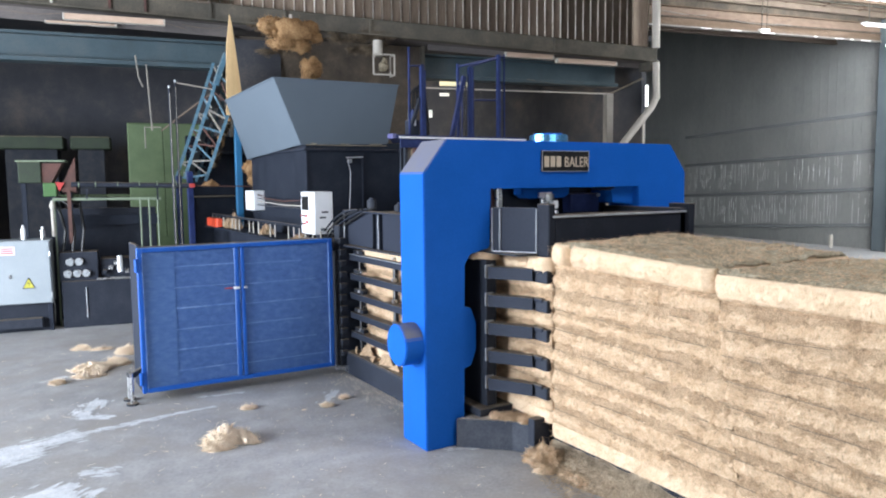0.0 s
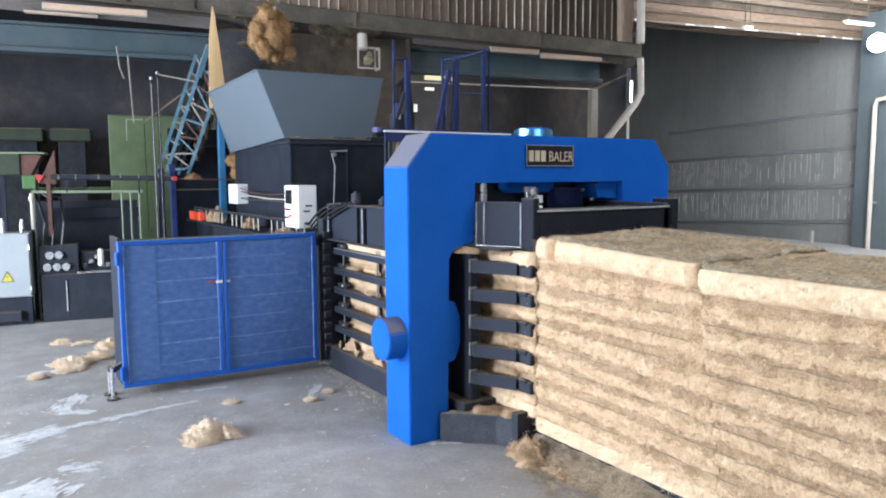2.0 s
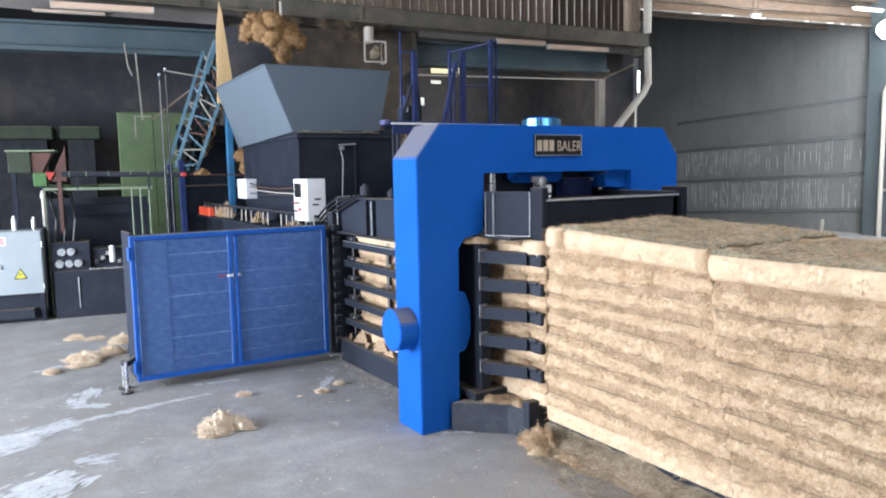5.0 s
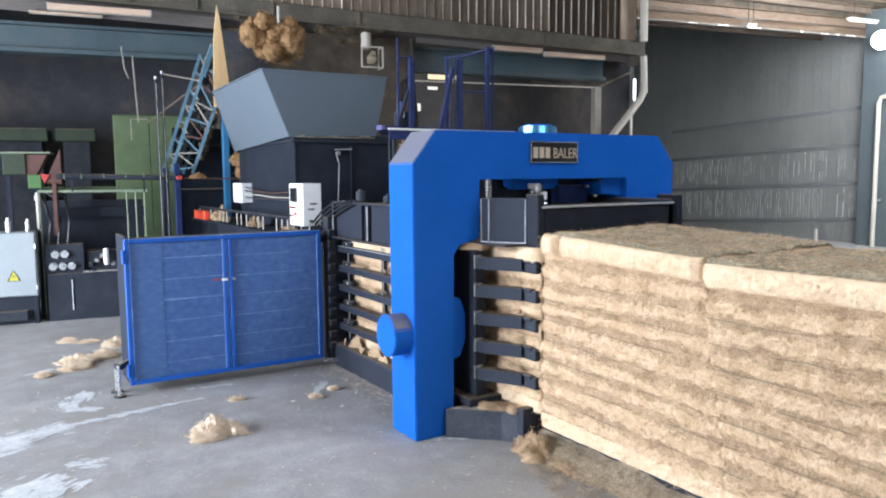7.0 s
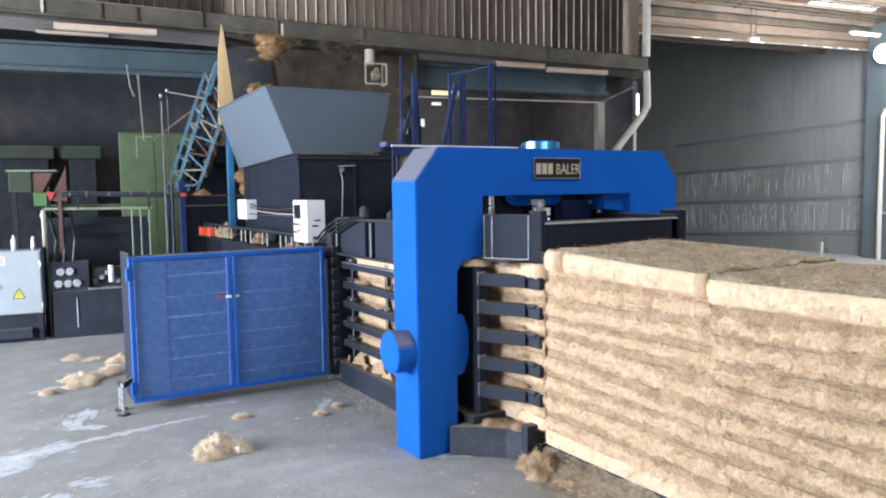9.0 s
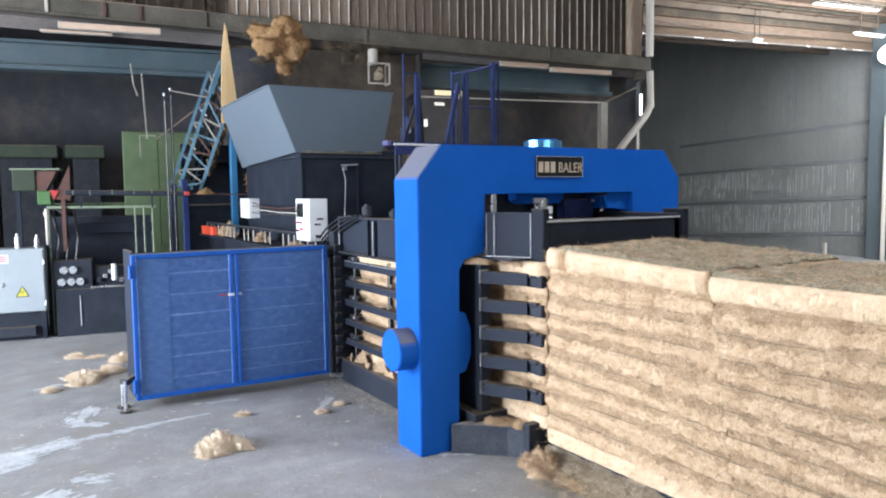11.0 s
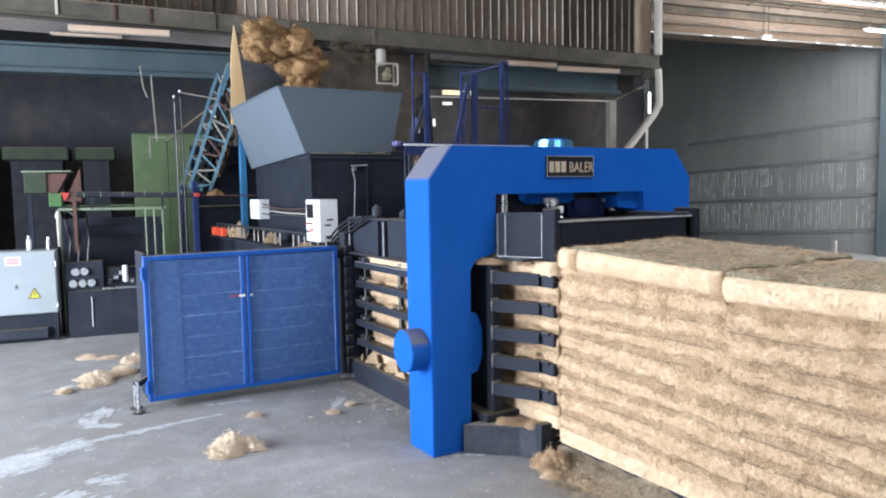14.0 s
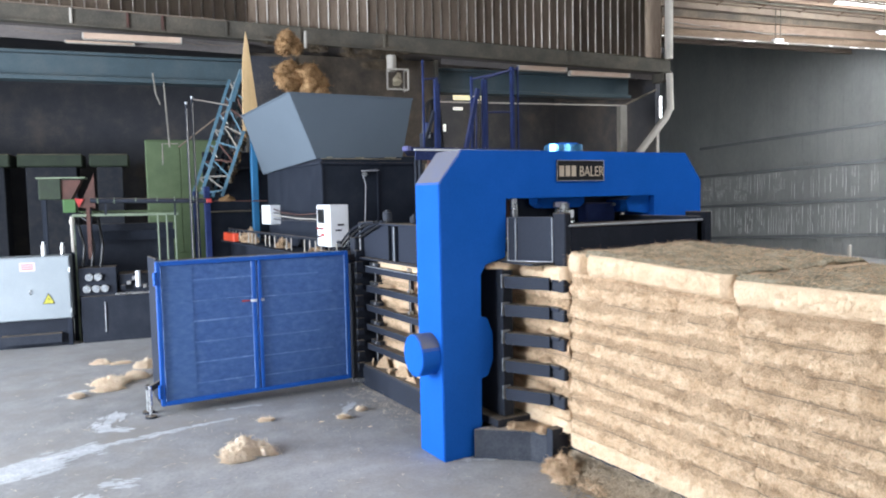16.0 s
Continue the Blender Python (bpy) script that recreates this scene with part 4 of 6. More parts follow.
part("hose", tube([(-3.47, 1.02, 1.93), (-3.44, 1.04, 1.8), (-3.45, 1.03, 1.5), (-3.46, 1.02, 1.3)], 0.005, 8), EDGE, hop)
part("valve", cyl((-3.46, 1.04, 1.92), (1, 0, 0), 0.022, 0.04, 14), STEEL, hop)
part("bracket", bar((-3.46, 1.0, 1.955), (-3.46, 1.2, 1.965), 0.014), EDGE, hop)
for y0, y1, z0 in ((0.56, 1.5, 2.085), (0.62, 0.68, 2.1), (0.95, 1.05, 2.098), (1.3, 1.44, 2.1)):
    part("dust_line", box((-3.496, y0, z0), (-3.484, y1, z0 + 0.007), 0.001), FIBRE_TOP, hop)


def hopper():
    """Four sloping sheets; the rim falls a little towards the conveyor."""
    lo = [(-3.5, 0.51, 2.09), (-5.45, 0.5, 1.99), (-5.45, 1.6, 1.99), (-3.5, 1.52, 2.11)]
    hi = [(-3.2, 0.138, 2.72), (-4.86, 0.1, 2.655), (-4.95, 1.75, 2.655), (-3.2, 1.51, 2.72)]
    objs = []
    for i in range(4):
        j = (i + 1) % 4
        bm = bmesh.new()
        across = (Vector(hi[j]) - Vector(lo[i])).cross(Vector(hi[i]) - Vector(lo[j])).normalized() * 0.008
        skins = []
        for off in (0, 1):
            grid = [[bm.verts.new(Vector(lo[i]).lerp(lo[j], u / 10).lerp(Vector(hi[i]).lerp(hi[j], u / 10), v / 10) + across * off) for v in range(11)] for u in range(11)]
            skins.append(grid)
            for u in range(10):
                for v in range(10):
                    quad = (grid[u][v], grid[u + 1][v], grid[u + 1][v + 1], grid[u][v + 1])
                    bm.faces.new(quad if off else quad[::-1])
        a, b = skins
        loop = [(u, 0) for u in range(10)] + [(10, v) for v in range(10)] + [(u, 10) for u in range(10, 0, -1)] + [(0, v) for v in range(10, 0, -1)]
        for (u, v), (p, q) in zip(loop, loop[1:] + loop[:1]):
            bm.faces.new((a[u][v], a[p][q], b[p][q], b[u][v]))
        objs.append(part("hopper_sheet", bm, HOPPER, baler, "blue-grey sloping hopper sheet"))
        part("rim", bar(hi[i], hi[j], 0.022, 0.012), HOPPER, objs[-1])
    return objs


hopper()

# platform with its railing
PALE_FITTING = material("pale_fitting", [(0.4, 0.42, 0.45), (0.6, 0.62, 0.64)], 0.4)
plat = part("platform", prism([(-2.0, 0.85), (-2.15, 0.86), (-2.75, 1.2), (-2.75, 2.3), (-2.0, 2.3)], "z", 2.08, 2.115, 0.003), NAVY, baler, "navy painted service platform with guard rail")
part("toe_edge", box((-2.0, 0.88, 2.082), (-1.985, 2.3, 2.1), 0.002), WHITE, plat)
part("toe_plate", box((-2.02, 0.9, 2.0), (-2.002, 2.3, 2.08), 0.002), NAVY, plat)
part("corner_block", box((-2.1, 0.815, 2.08), (-2.0, 0.86, 2.125), 0.006), material("lilac_plastic", [(0.06, 0.06, 0.17), (0.13, 0.13, 0.26)], 0.5), plat)
for x, yy, h, wd in ((-2.3, 1.155, 0.85, 0.015), (-2.4, 1.35, 0.71, 0.034), (-2.44, 1.4, 0.66, 0.024), (-2.3, 1.835, 0.7, 0.032), (-2.34, 1.9, 0.71, 0.018), (-2.3, 2.185, 0.85, 0.034), (-2.3, 2.255, 0.86, 0.016), (-2.7, 1.95, 0.8, 0.024)):
    part("post", bar((x, yy, 2.11), (x, yy, 2.11 + h), wd), NAVY, plat)
for a, b in (((-2.3, 1.835, 2.82), (-2.3, 2.185, 2.93)), ((-2.4, 1.35, 2.81), (-2.3, 1.16, 2.78)), ((-2.3, 2.185, 2.93), (-2.3, 2.255, 2.95)), ((-2.7, 1.95, 2.88), (-2.3, 2.25, 2.95)), ((-2.34, 1.9, 2.5), (-2.3, 2.2, 2.51))):
    part("guard_rail", bar(a, b, 0.02, round_n=8), NAVY, plat)
part("brace", bar((-2.3, 1.62, 2.12), (-2.3, 1.77, 2.72), 0.036), NAVY, plat)
part("brace", bar((-2.42, 1.2, 2.12), (-2.42, 1.34, 2.5), 0.03), BLACK, plat)
vb = part("valve_block", box((-2.62, 1.27, 2.11), (-2.5, 1.38, 2.3), 0.01), PITCH, plat, "dark valve block with hoses")
part("valve", cyl((-2.55, 1.33, 2.35), (0, 0, 1), 0.028, 0.1, 12, bevel=0.006), NAVY, vb)
part("pale_fitting", box((-2.5, 1.29, 2.24), (-2.48, 1.325, 2.31), 0.005), PALE_FITTING, vb)
for k in range(3):
    part("hose", tube([(-2.56, 1.29 + 0.035 * k, 2.29), (-2.56, 1.3 + 0.045 * k, 2.55 + 0.04 * k), (-2.55, 1.36 + 0.04 * k, 2.62 + 0.03 * k), (-2.6, 1.46 + 0.03 * k, 2.4), (-2.6, 1.5 + 0.02 * k, 2.12)], 0.014, 8), RUBBER, vb)
for k in range(4):
    part("conduit", tube([(-2.6, 1.93 + 0.05 * k, 2.11), (-2.6, 1.94 + 0.05 * k, 2.4 + 0.05 * (k % 2)), (-2.68, 1.98 + 0.05 * k, 2.75)], 0.01, 8), (NAVY, RUBBER, RUST, RUBBER)[k], plat)
for x, yy in ((-2.7, 1.25), (-2.05, 0.95), (-2.7, 1.8), (-2.05, 1.8)):
    part("leg", box((x, yy, 1.1 if x < -2.06 else 1.42), (x + 0.03, yy + 0.03, 2.08), 0.003), BLACK, plat)

# control box and junction box with their cables
ctrl = part("control_box", box((-2.70, 0.2, 1.225), (-2.36, 0.38, 1.61), 0.006), WHITE, baler, "white control box with screen and buttons")
part("screen", box((-2.66, 0.192, 1.44), (-2.5, 0.2, 1.57), 0.002), INK, ctrl)
for k, mm in enumerate((RED, INK, RED, INK, RED)):
    part("button", cyl((-2.66 + 0.06 * (k % 3), 0.192, 1.39 - 0.075 * (k // 3)), (0, 1, 0), 0.009, 0.02, 12), mm, ctrl)
part("label_strip", box((-2.58, 0.194, 1.32), (-2.52, 0.2, 1.345), 0), RED, ctrl)
part("mark", box((-2.36, 0.25, 1.37), (-2.357, 0.31, 1.385), 0), SLATE, ctrl)
part("handle", box((-2.36, 0.27, 1.42), (-2.345, 0.33, 1.435), 0.002), SLATE, ctrl)
part("bracket", box((-2.6, 0.3, 1.1), (-2.45, 0.36, 1.225), 0.002), BLACK, ctrl)
jb = part("junction_box", box((-5.3, 0.42, 1.36), (-4.95, 0.56, 1.6), 0.006), WHITE, baler, "white junction box")
for k in range(4):
    part("cable", tube([(-4.95, 0.47, 1.55 - 0.04 * k), (-4.4, 0.42, 1.51 - 0.03 * k + 0.02 * math.sin(k)), (-3.6, 0.34, 1.5 - 0.02 * k), (-2.7, 0.28, 1.53 - 0.03 * k)], 0.006, 6), (RUST, RUBBER, PIPE, SLATE)[k], jb)
for k in range(4):
    pts = []
    for i in range(15):
        v = i / 14
        bend = (1 - v) ** 2.2
        pts.append((-2.623 + 0.985 * v + 0.05 * k * v, 0.3 + 0.02 * k, 1.466 + 0.006 * k - 0.406 * bend - 0.05 * k * v * (1 - v) * 2))
    part("hose", tube(pts, 0.009, 8), RUBBER if k % 2 else PITCH, baler, "black hydraulic hose")
part("rusty_panel", box((-3.32, 1.74, 1.12), (-3.28, 2.6, 2.1), 0.004), RUST, baler, "rust-brown steel panel behind the throat")
part("signal_box", box((-6.3, 0.17, 1.125), (-5.75, 0.235, 1.235), 0.004), ORANGE, baler, "orange-red plastic box")

# open side door
BLUE_L = material("pale_blue_sheet", [(0.042, 0.1, 0.255), (0.064, 0.135, 0.315), (0.1, 0.18, 0.365)], 0.6, scale=14, fine=190, bump=0.3, stretch=(1, 1, 2.5), spec=0.3)
# paler blue that puts highlights on the door's ribs and edge lines
RIBBLUE = material("rib_blue", [(0.05, 0.12, 0.33), (0.12, 0.22, 0.47), (0.28, 0.4, 0.66)], 0.6, scale=12, spec=0.3)
DX, DY0, DY1, DZ0, DZ1 = -2.05, -1.353, 0.238, 0.08, 1.212
door = part("chamber_door", box((DX - 0.22, DY0 + 0.03, DZ0 + 0.03), (DX - 0.03, DY1 - 0.06, DZ1 - 0.005), 0.006), BLACK, baler, "open blue sheet door of the pressing chamber")
part("side_plate", box((DX - 0.42, DY0 + 0.006, DZ0), (DX - 0.03, DY0 + 0.03, DZ1 + 0.02), 0.003), SLATE, door)
F = 0.036
for lo, hi in (((DX - 0.03, DY0, DZ0), (DX, DY0 + F, DZ1)), ((DX - 0.03, DY1 - F, DZ0), (DX, DY1, DZ1)), ((DX - 0.03, DY0 + F, DZ1 - F), (DX, DY1 - F, DZ1)), ((DX - 0.03, DY0 + F, DZ0), (DX, DY1 - F, DZ0 + F)),
               ((DX - 0.03, -0.612, DZ0 + F), (DX + 0.004, -0.58, DZ1 - F)), ((DX - 0.03, -0.565, DZ0 + F), (DX + 0.004, -0.535, DZ1 - F))):
    part("frame_bar", box(lo, hi, 0.005), BLUE_F, door)
# thin lighter lines painted as highlights along the frame bars
for yy in (DY0 + F, DY1 - F - 0.005, -0.617, -0.578):
    part("edge_highlight", box((DX - 0.012, yy, DZ0 + F), (DX + 0.002, yy + 0.005, DZ1 - F), 0.001), RIBBLUE, door)
part("edge_highlight", box((DX - 0.004, DY0 + 0.01, DZ1 - 0.004), (DX + 0.003, DY1 - 0.01, DZ1 + 0.003), 0.001), RIBBLUE, door)
SHEETS = ((DY0 + F, -1.08), (-1.08, -0.615), (-0.53, DY1 - F))
for i, (a, b) in enumerate(SHEETS):
    part("sheet", box((DX - 0.026, a, DZ0 + F), (DX - 0.018 + (0.004 if i == 0 else 0), b, DZ1 - F), 0), BLUE_L if i == 0 else BLUE_D, door, "dark blue mesh-like sheet")
for k in range(6):
    z = DZ0 + 0.14 + 0.165 * k
    part("rib", box((DX - 0.02, -1.08, z), (DX - 0.014, -0.615, z + (0.006 + 0.004 * (k % 2))), 0.002), RIBBLUE, door)
    part("rib", box((DX - 0.02, -0.53, z - 0.01), (DX - 0.014, DY1 - F - 0.12 * (k % 3), z - 0.004), 0.002), RIBBLUE, door)
part("latch", box((DX + 0.004, -0.63, 0.84), (DX + 0.02, -0.58, 0.86), 0.002), WHITE, door)
part("latch", box((DX + 0.004, -0.545, 0.84), (DX + 0.02, -0.52, 0.86), 0.002), STEEL, door)
part("latch_tag", box((DX - 0.008, -0.70, 0.846), (DX + 0.006, -0.635, 0.856), 0.001), RED, door)
part("hinge_pin", cyl((DX + 0.01, DY0 - 0.008, 0.2), (0, 0, 1), 0.014, 0.1, 10), BLUE_F, door)
part("hinge_pin", cyl((DX + 0.01, DY0 - 0.008, 1.08), (0, 0, 1), 0.014, 0.1, 10), BLUE_F, door)
jack = part("jack", cyl((DX - 0.03, DY0 - 0.075, 0.13), (0, 0, 1), 0.014, 0.24, 10), STEEL, door, "small screw jack foot")
part("jack_foot", cyl((DX - 0.03, DY0 - 0.075, 0.008), (0, 0, 1), 0.045, 0.016, 16), BLACK, jack)
part("jack_foot", cyl((DX - 0.18, DY0 - 0.075, 0.008), (0, 0, 1), 0.045, 0.016, 16), BLACK, jack)
part("jack_arm", bar((DX - 0.03, DY0 - 0.075, 0.23), (DX - 0.18, DY0 - 0.075, 0.21), 0.03), BLACK, jack)
part("jack_leg", cyl((DX - 0.18, DY0 - 0.075, 0.12), (0, 0, 1), 0.013, 0.22, 10), STEEL, jack)
part("jack_arm", bar((DX - 0.1, DY0 - 0.085, 0.2), (DX - 0.1, DY0 + 0.03, 0.26), 0.04), BLACK, jack)
part("lower_hinge", bar((DX, DY1, 0.06), (DX + 0.02, CY, 0.05), 0.03), STEEL, door)


# ---- bales ----
def bale(name, x0, x1, y0, y1, z0, z1, seed, label, sag=0.0, strands=13000, lean=(0.0, 0.0)):
    """A pressed fibre bale: bulging layers between string grooves, a thick fluffy top roll, ragged top."""
    top = thing(name, pose((x0 + x1) / 2, (y0 + y1) / 2, z0), label, "bale", "pressed fibre bales")
    hx, hy, H = (x1 - x0) / 2, (y1 - y0) / 2, z1 - z0
    LAY, ROLL = 8, 0.893

    def band(x, u):
        """How far into a fluffy layer (over 0) or a pressed one (under 0) a place of the side lies."""
        v = (u - 0.07) / 0.823 * LAY + 0.4 * noise.noise(Vector((x * 0.9 + seed * 5, 0, u * 6)))
        v += 0.16 * noise.noise(Vector((x * 7 + seed, 2, u * 14))) + 0.15 * noise.noise(Vector((x * 30 + seed, 5, u * 55)))
        return math.sin(2 * math.pi * v)

    def shape(p):
        """p: a point of the plain block, in the bale's own space."""
        u = p.z / H
        q = Vector(p)
        k = Vector((p.x + seed * 7, p.y, p.z))
        fluff = max(-1, min(1, 1.6 * band(p.x, u)))
        out = 0.007 * fluff + 0.008 * noise.noise(k * 6) + 0.004 * noise.noise(Vector((k.x * 9, k.y * 9, k.z * 38)))
        out += (0.006 if fluff > 0 else 0.0025) * noise.noise(Vector((k.x * 42, k.y * 42, k.z * 17))) + 0.0035 * noise.noise(k * 75)
        crease = abs(noise.noise(Vector((p.x * 1.2 + seed, 9, p.z * 17))))
        out -= 0.008 * max(0, 1 - crease / 0.06)
        if u > ROLL:
            w = (u - ROLL) / (1 - ROLL)
            out = 0.012 + 0.03 * math.sqrt(max(0, 1 - (2 * w - 1) ** 2)) + 0.006 * noise.noise(k * 8) + 0.005 * noise.noise(Vector((k.x * 40, k.y * 40, k.z * 5))) - 0.05 * max(0, w - 0.75)
            if seed == 1:
                out -= 0.085 * math.exp(-((p.x + hx - 0.15) / 0.03) ** 2)
            out -= 0.05 * math.sqrt(max(0, (abs(p.x) - hx + 0.05) / 0.05)) ** 3
        elif u > ROLL - 0.022:
            out -= 0.02 * (1 - abs(u - ROLL + 0.009) / 0.013)
        elif u < 0.07:
            out = 0.006 + 0.004 * noise.noise(k * 20)
        edge = abs(p.x) / hx
        pinch = (0.013 + 0.012 * noise.noise(Vector((seed, p.z * 7, 4)))) * max(0, (edge - 0.95) / 0.05) ** 2
        if abs(abs(p.y) - hy) < 1e-5:
            q.y += (1 if p.y > 0 else -1) * (out - pinch)
        if abs(abs(p.x) - hx) < 1e-5:
            q.x += (1 if p.x > 0 else -1) * (0.6 * out)
        if u > 0.999:
            q.z += 0.03 * noise.noise(Vector((p.x * 2.2 + seed, p.y * 2.2, 3))) + 0.014 * noise.noise(Vector((k.x * 5, k.y * 11, 0))) + 0.01 * noise.noise(k * 25) - 1.2 * pinch
            r = max(0, (abs(p.y) / hy - 0.9) / 0.1)
            if seed == 1:
                q.z -= 0.03 * math.exp(-((p.x + hx - 0.15) / 0.03) ** 2) * r
            q.z -= 0.03 * r * r
        q.z += sag * (p.x / hx) * u
        w = (p.x + hx) / (2 * hx)
        q.x += (1 - u) * (lean[0] * (1 - w) + lean[1] * w)
        return q

    bm = bmesh.new()
    nx, ny, nz = max(int(2 * hx / 0.0065), 8), 70, 170

    def sheet(fn, na, nb, mi, flip):
        g = [[bm.verts.new(shape(fn(i / na, j / nb))) for j in range(nb + 1)] for i in range(na + 1)]
        for i in range(na):
            for j in range(nb):
                f = bm.faces.new((g[i][j], g[i + 1][j], g[i + 1][j + 1], g[i][j + 1]) if not flip else (g[i][j], g[i][j + 1], g[i + 1][j + 1], g[i + 1][j]))
                m = mi
                if mi == 0:
                    u = j / nb
                    x = fn(i / na, 0).x
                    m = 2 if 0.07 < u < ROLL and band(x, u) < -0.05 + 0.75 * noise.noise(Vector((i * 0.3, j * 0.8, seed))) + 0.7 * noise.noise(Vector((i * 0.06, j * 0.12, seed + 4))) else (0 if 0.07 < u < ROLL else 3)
                f.material_index = m
                f.smooth = True
        return g

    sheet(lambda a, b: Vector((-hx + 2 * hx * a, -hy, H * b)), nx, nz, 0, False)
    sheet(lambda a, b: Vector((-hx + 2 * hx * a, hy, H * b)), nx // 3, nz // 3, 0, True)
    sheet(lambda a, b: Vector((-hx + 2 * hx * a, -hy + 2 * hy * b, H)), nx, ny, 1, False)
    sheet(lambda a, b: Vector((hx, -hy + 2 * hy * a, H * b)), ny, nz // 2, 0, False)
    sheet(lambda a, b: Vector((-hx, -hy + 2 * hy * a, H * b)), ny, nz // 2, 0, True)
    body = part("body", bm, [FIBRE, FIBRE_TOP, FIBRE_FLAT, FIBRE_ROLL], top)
    # loose strands
    rng = random.Random(seed)
    bm = bmesh.new()
    for i in range(strands):
        x = rng.uniform(-hx, hx)
        if rng.random() < 0.6:
            u = rng.random()
            p = shape(Vector((x, -hy, H * u)))
            d = Vector((rng.uniform(-0.7, 0.7), -0.45, rng.uniform(-1.2, 0.3)))
        else:
            p = shape(Vector((x, rng.uniform(-hy, hy), H)))
            d = Vector((rng.uniform(-1, 1), rng.uniform(-1, 1), 0.22))
        add_strand(bm, rng, p, d, rng.uniform(0.015, 0.05), 0.0012, 0.6)
    fuzz = part("loose_fibre", bm, FIBRE, top)
    tagged(fuzz, kind="stuff")
    for k in range(1, LAY):
        z = H * (0.07 + 0.823 * (k - 0.22) / LAY)
        i = 0
        while i < 38:
            run = min(rng.choice((4, 7, 12, 18)), 40 - i)
            pts = []
            for j in range(i, i + run + 1):
                x = -hx + 2 * hx * j / 40
                q = shape(Vector((x, -hy, z + 0.008 * noise.noise(Vector((j * 0.15, k, seed))))))
                pts.append((q.x, -hy - 0.002, q.z))
            part("twine", tube(pts, 0.0016, 5), TWINE, top, "thin dark baling twine")
            i += run + rng.choice((2, 4, 7))
    return top


BY0, BY1, BZ0 = 0.60, 1.70, 0.142
bale("fibre_bale", 0.50, 1.662, BY0, BY1, BZ0, 1.312, 1, "golden coir fibre bale leaving the press, tied with twine", sag=-0.022, lean=(0.0, 0.175))
bale("fibre_bale", 1.664, 2.9, BY0 - 0.01, BY1, BZ0, 1.275, 2, "golden coir fibre bale tied with twine behind the first", sag=0.005, lean=(0.175, 0.0))
bale("fibre_bale", -0.33, 0.485, 0.603, 1.68, 0.21, 1.24, 3, "coir fibre bale held between the outlet rails", strands=5000)
bale("fibre_bale", -1.95, -0.34, 0.5, 1.68, 0.205, 1.14, 4, "coir fibre bale held inside the pressing chamber", strands=7000)


# ---- loose fibre and spills on the floor ----
def heap(at, sx, sy, sz, seed, label, mat=None, strands=500, turn=0.0, name="fibre_tuft", lumps=6, w=0.0022, length=0.045):
    ob = part(name, tuft_bmesh(seed, sx, sy, sz, True, int(strands * (14 if mat == FIBRE_PALE else 7)), 0.4, w, length * 0.5, lumps, core=0.93, puff=0.014), [mat or FIBRE_ROLL, mat or FIBRE_ROLL], None)
    ob.matrix_world = Matrix.Translation(at) @ pose(0, 0, 0, 0, 0, turn)
    return tagged(ob, label, "fibre", "loose fibre heaps")


for at, sx, sy, sz, seed, label, strands, turn in (
        ((-0.87, -1.02, 0.0), 0.14, 0.185, 0.2, 1, "loose fluffy tuft of pale coir fibre on the floor", 420, -30),
        ((-0.76, -1.1, 0.0), 0.05, 0.1, 0.03, 21, "thin scatter of coir fibre on the floor", 120, -10),
        ((-3.42, -1.58, 0.0), 0.13, 0.17, 0.14, 2, "loose fluffy tuft of pale coir fibre on the floor", 420, -25),
        ((-3.2, -1.62, 0.0), 0.1, 0.14, 0.04, 22, "thin scatter of coir fibre on the floor", 160, -20),
        ((-3.08, -1.88, 0.0), 0.07, 0.07, 0.045, 12, "small scrap of coir fibre on the floor", 120, -20),
        ((-3.55, -1.35, 0.0), 0.11, 0.12, 0.13, 23, "loose fluffy tuft of pale coir fibre on the floor", 300, 10),
        ((-3.98, -1.2, 0.0), 0.1, 0.12, 0.15, 3, "loose fluffy tuft of pale coir fibre on the floor", 420, -20),
        ((-4.42, -1.58, 0.0), 0.08, 0.09, 0.08, 4, "small tuft of coir fibre on the floor", 160, 0),
        ((-4.3, -1.4, 0.0), 0.05, 0.12, 0.02, 24, "thin scatter of coir fibre on the floor", 60, 0),
        ((-1.23, -0.17, 0.0), 0.03, 0.05, 0.025, 5, "small scrap of coir fibre on the floor", 60, -30),
        ((-1.5, -0.7, 0.0), 0.035, 0.06, 0.012, 6, "small scrap of coir fibre on the floor", 60, -15),
        ((-1.35, 0.02, 0.0), 0.03, 0.045, 0.012, 7, "small scrap of coir fibre on the floor", 60, 0)):
    heap(at, sx, sy, sz, seed, label, FIBRE_PALE, strands, turn, lumps=20, w=0.0026, length=0.065)
heap((0.55, 0.5, 0.0), 0.12, 0.14, 0.22, 8, "loose tuft of coir fibre against the outlet shoe", FIBRE, 800, -30, lumps=14, w=0.002, length=0.07)
heap((0.82, 0.52, 0.0), 0.18, 0.08, 0.06, 13, "loose coir fibre beside the bale", FIBRE_ROLL, 200, 5, lumps=14, w=0.002, length=0.06)
heap((0.62, 0.44, 0.0), 0.09, 0.13, 0.05, 9, "flattened coir fibre beside the bale", strands=300)
heap((0.02, 0.44, 1.2), 0.09, 0.09, 0.05, 26, "coir fibre lying on the outlet post", strands=300)
heap((0.2, 0.56, 1.2), 0.13, 0.05, 0.045, 27, "coir fibre lying along the outlet shelf", strands=300)
heap((0.3, 0.55, 0.19), 0.1, 0.07, 0.05, 10, "coir fibre spilled on the outlet shoe", strands=240)
heap((0.2, 0.49, 0.188), 0.2, 0.12, 0.03, 28, "coir fibre filling the outlet shoe", FIBRE_FLAT, 260, 30)
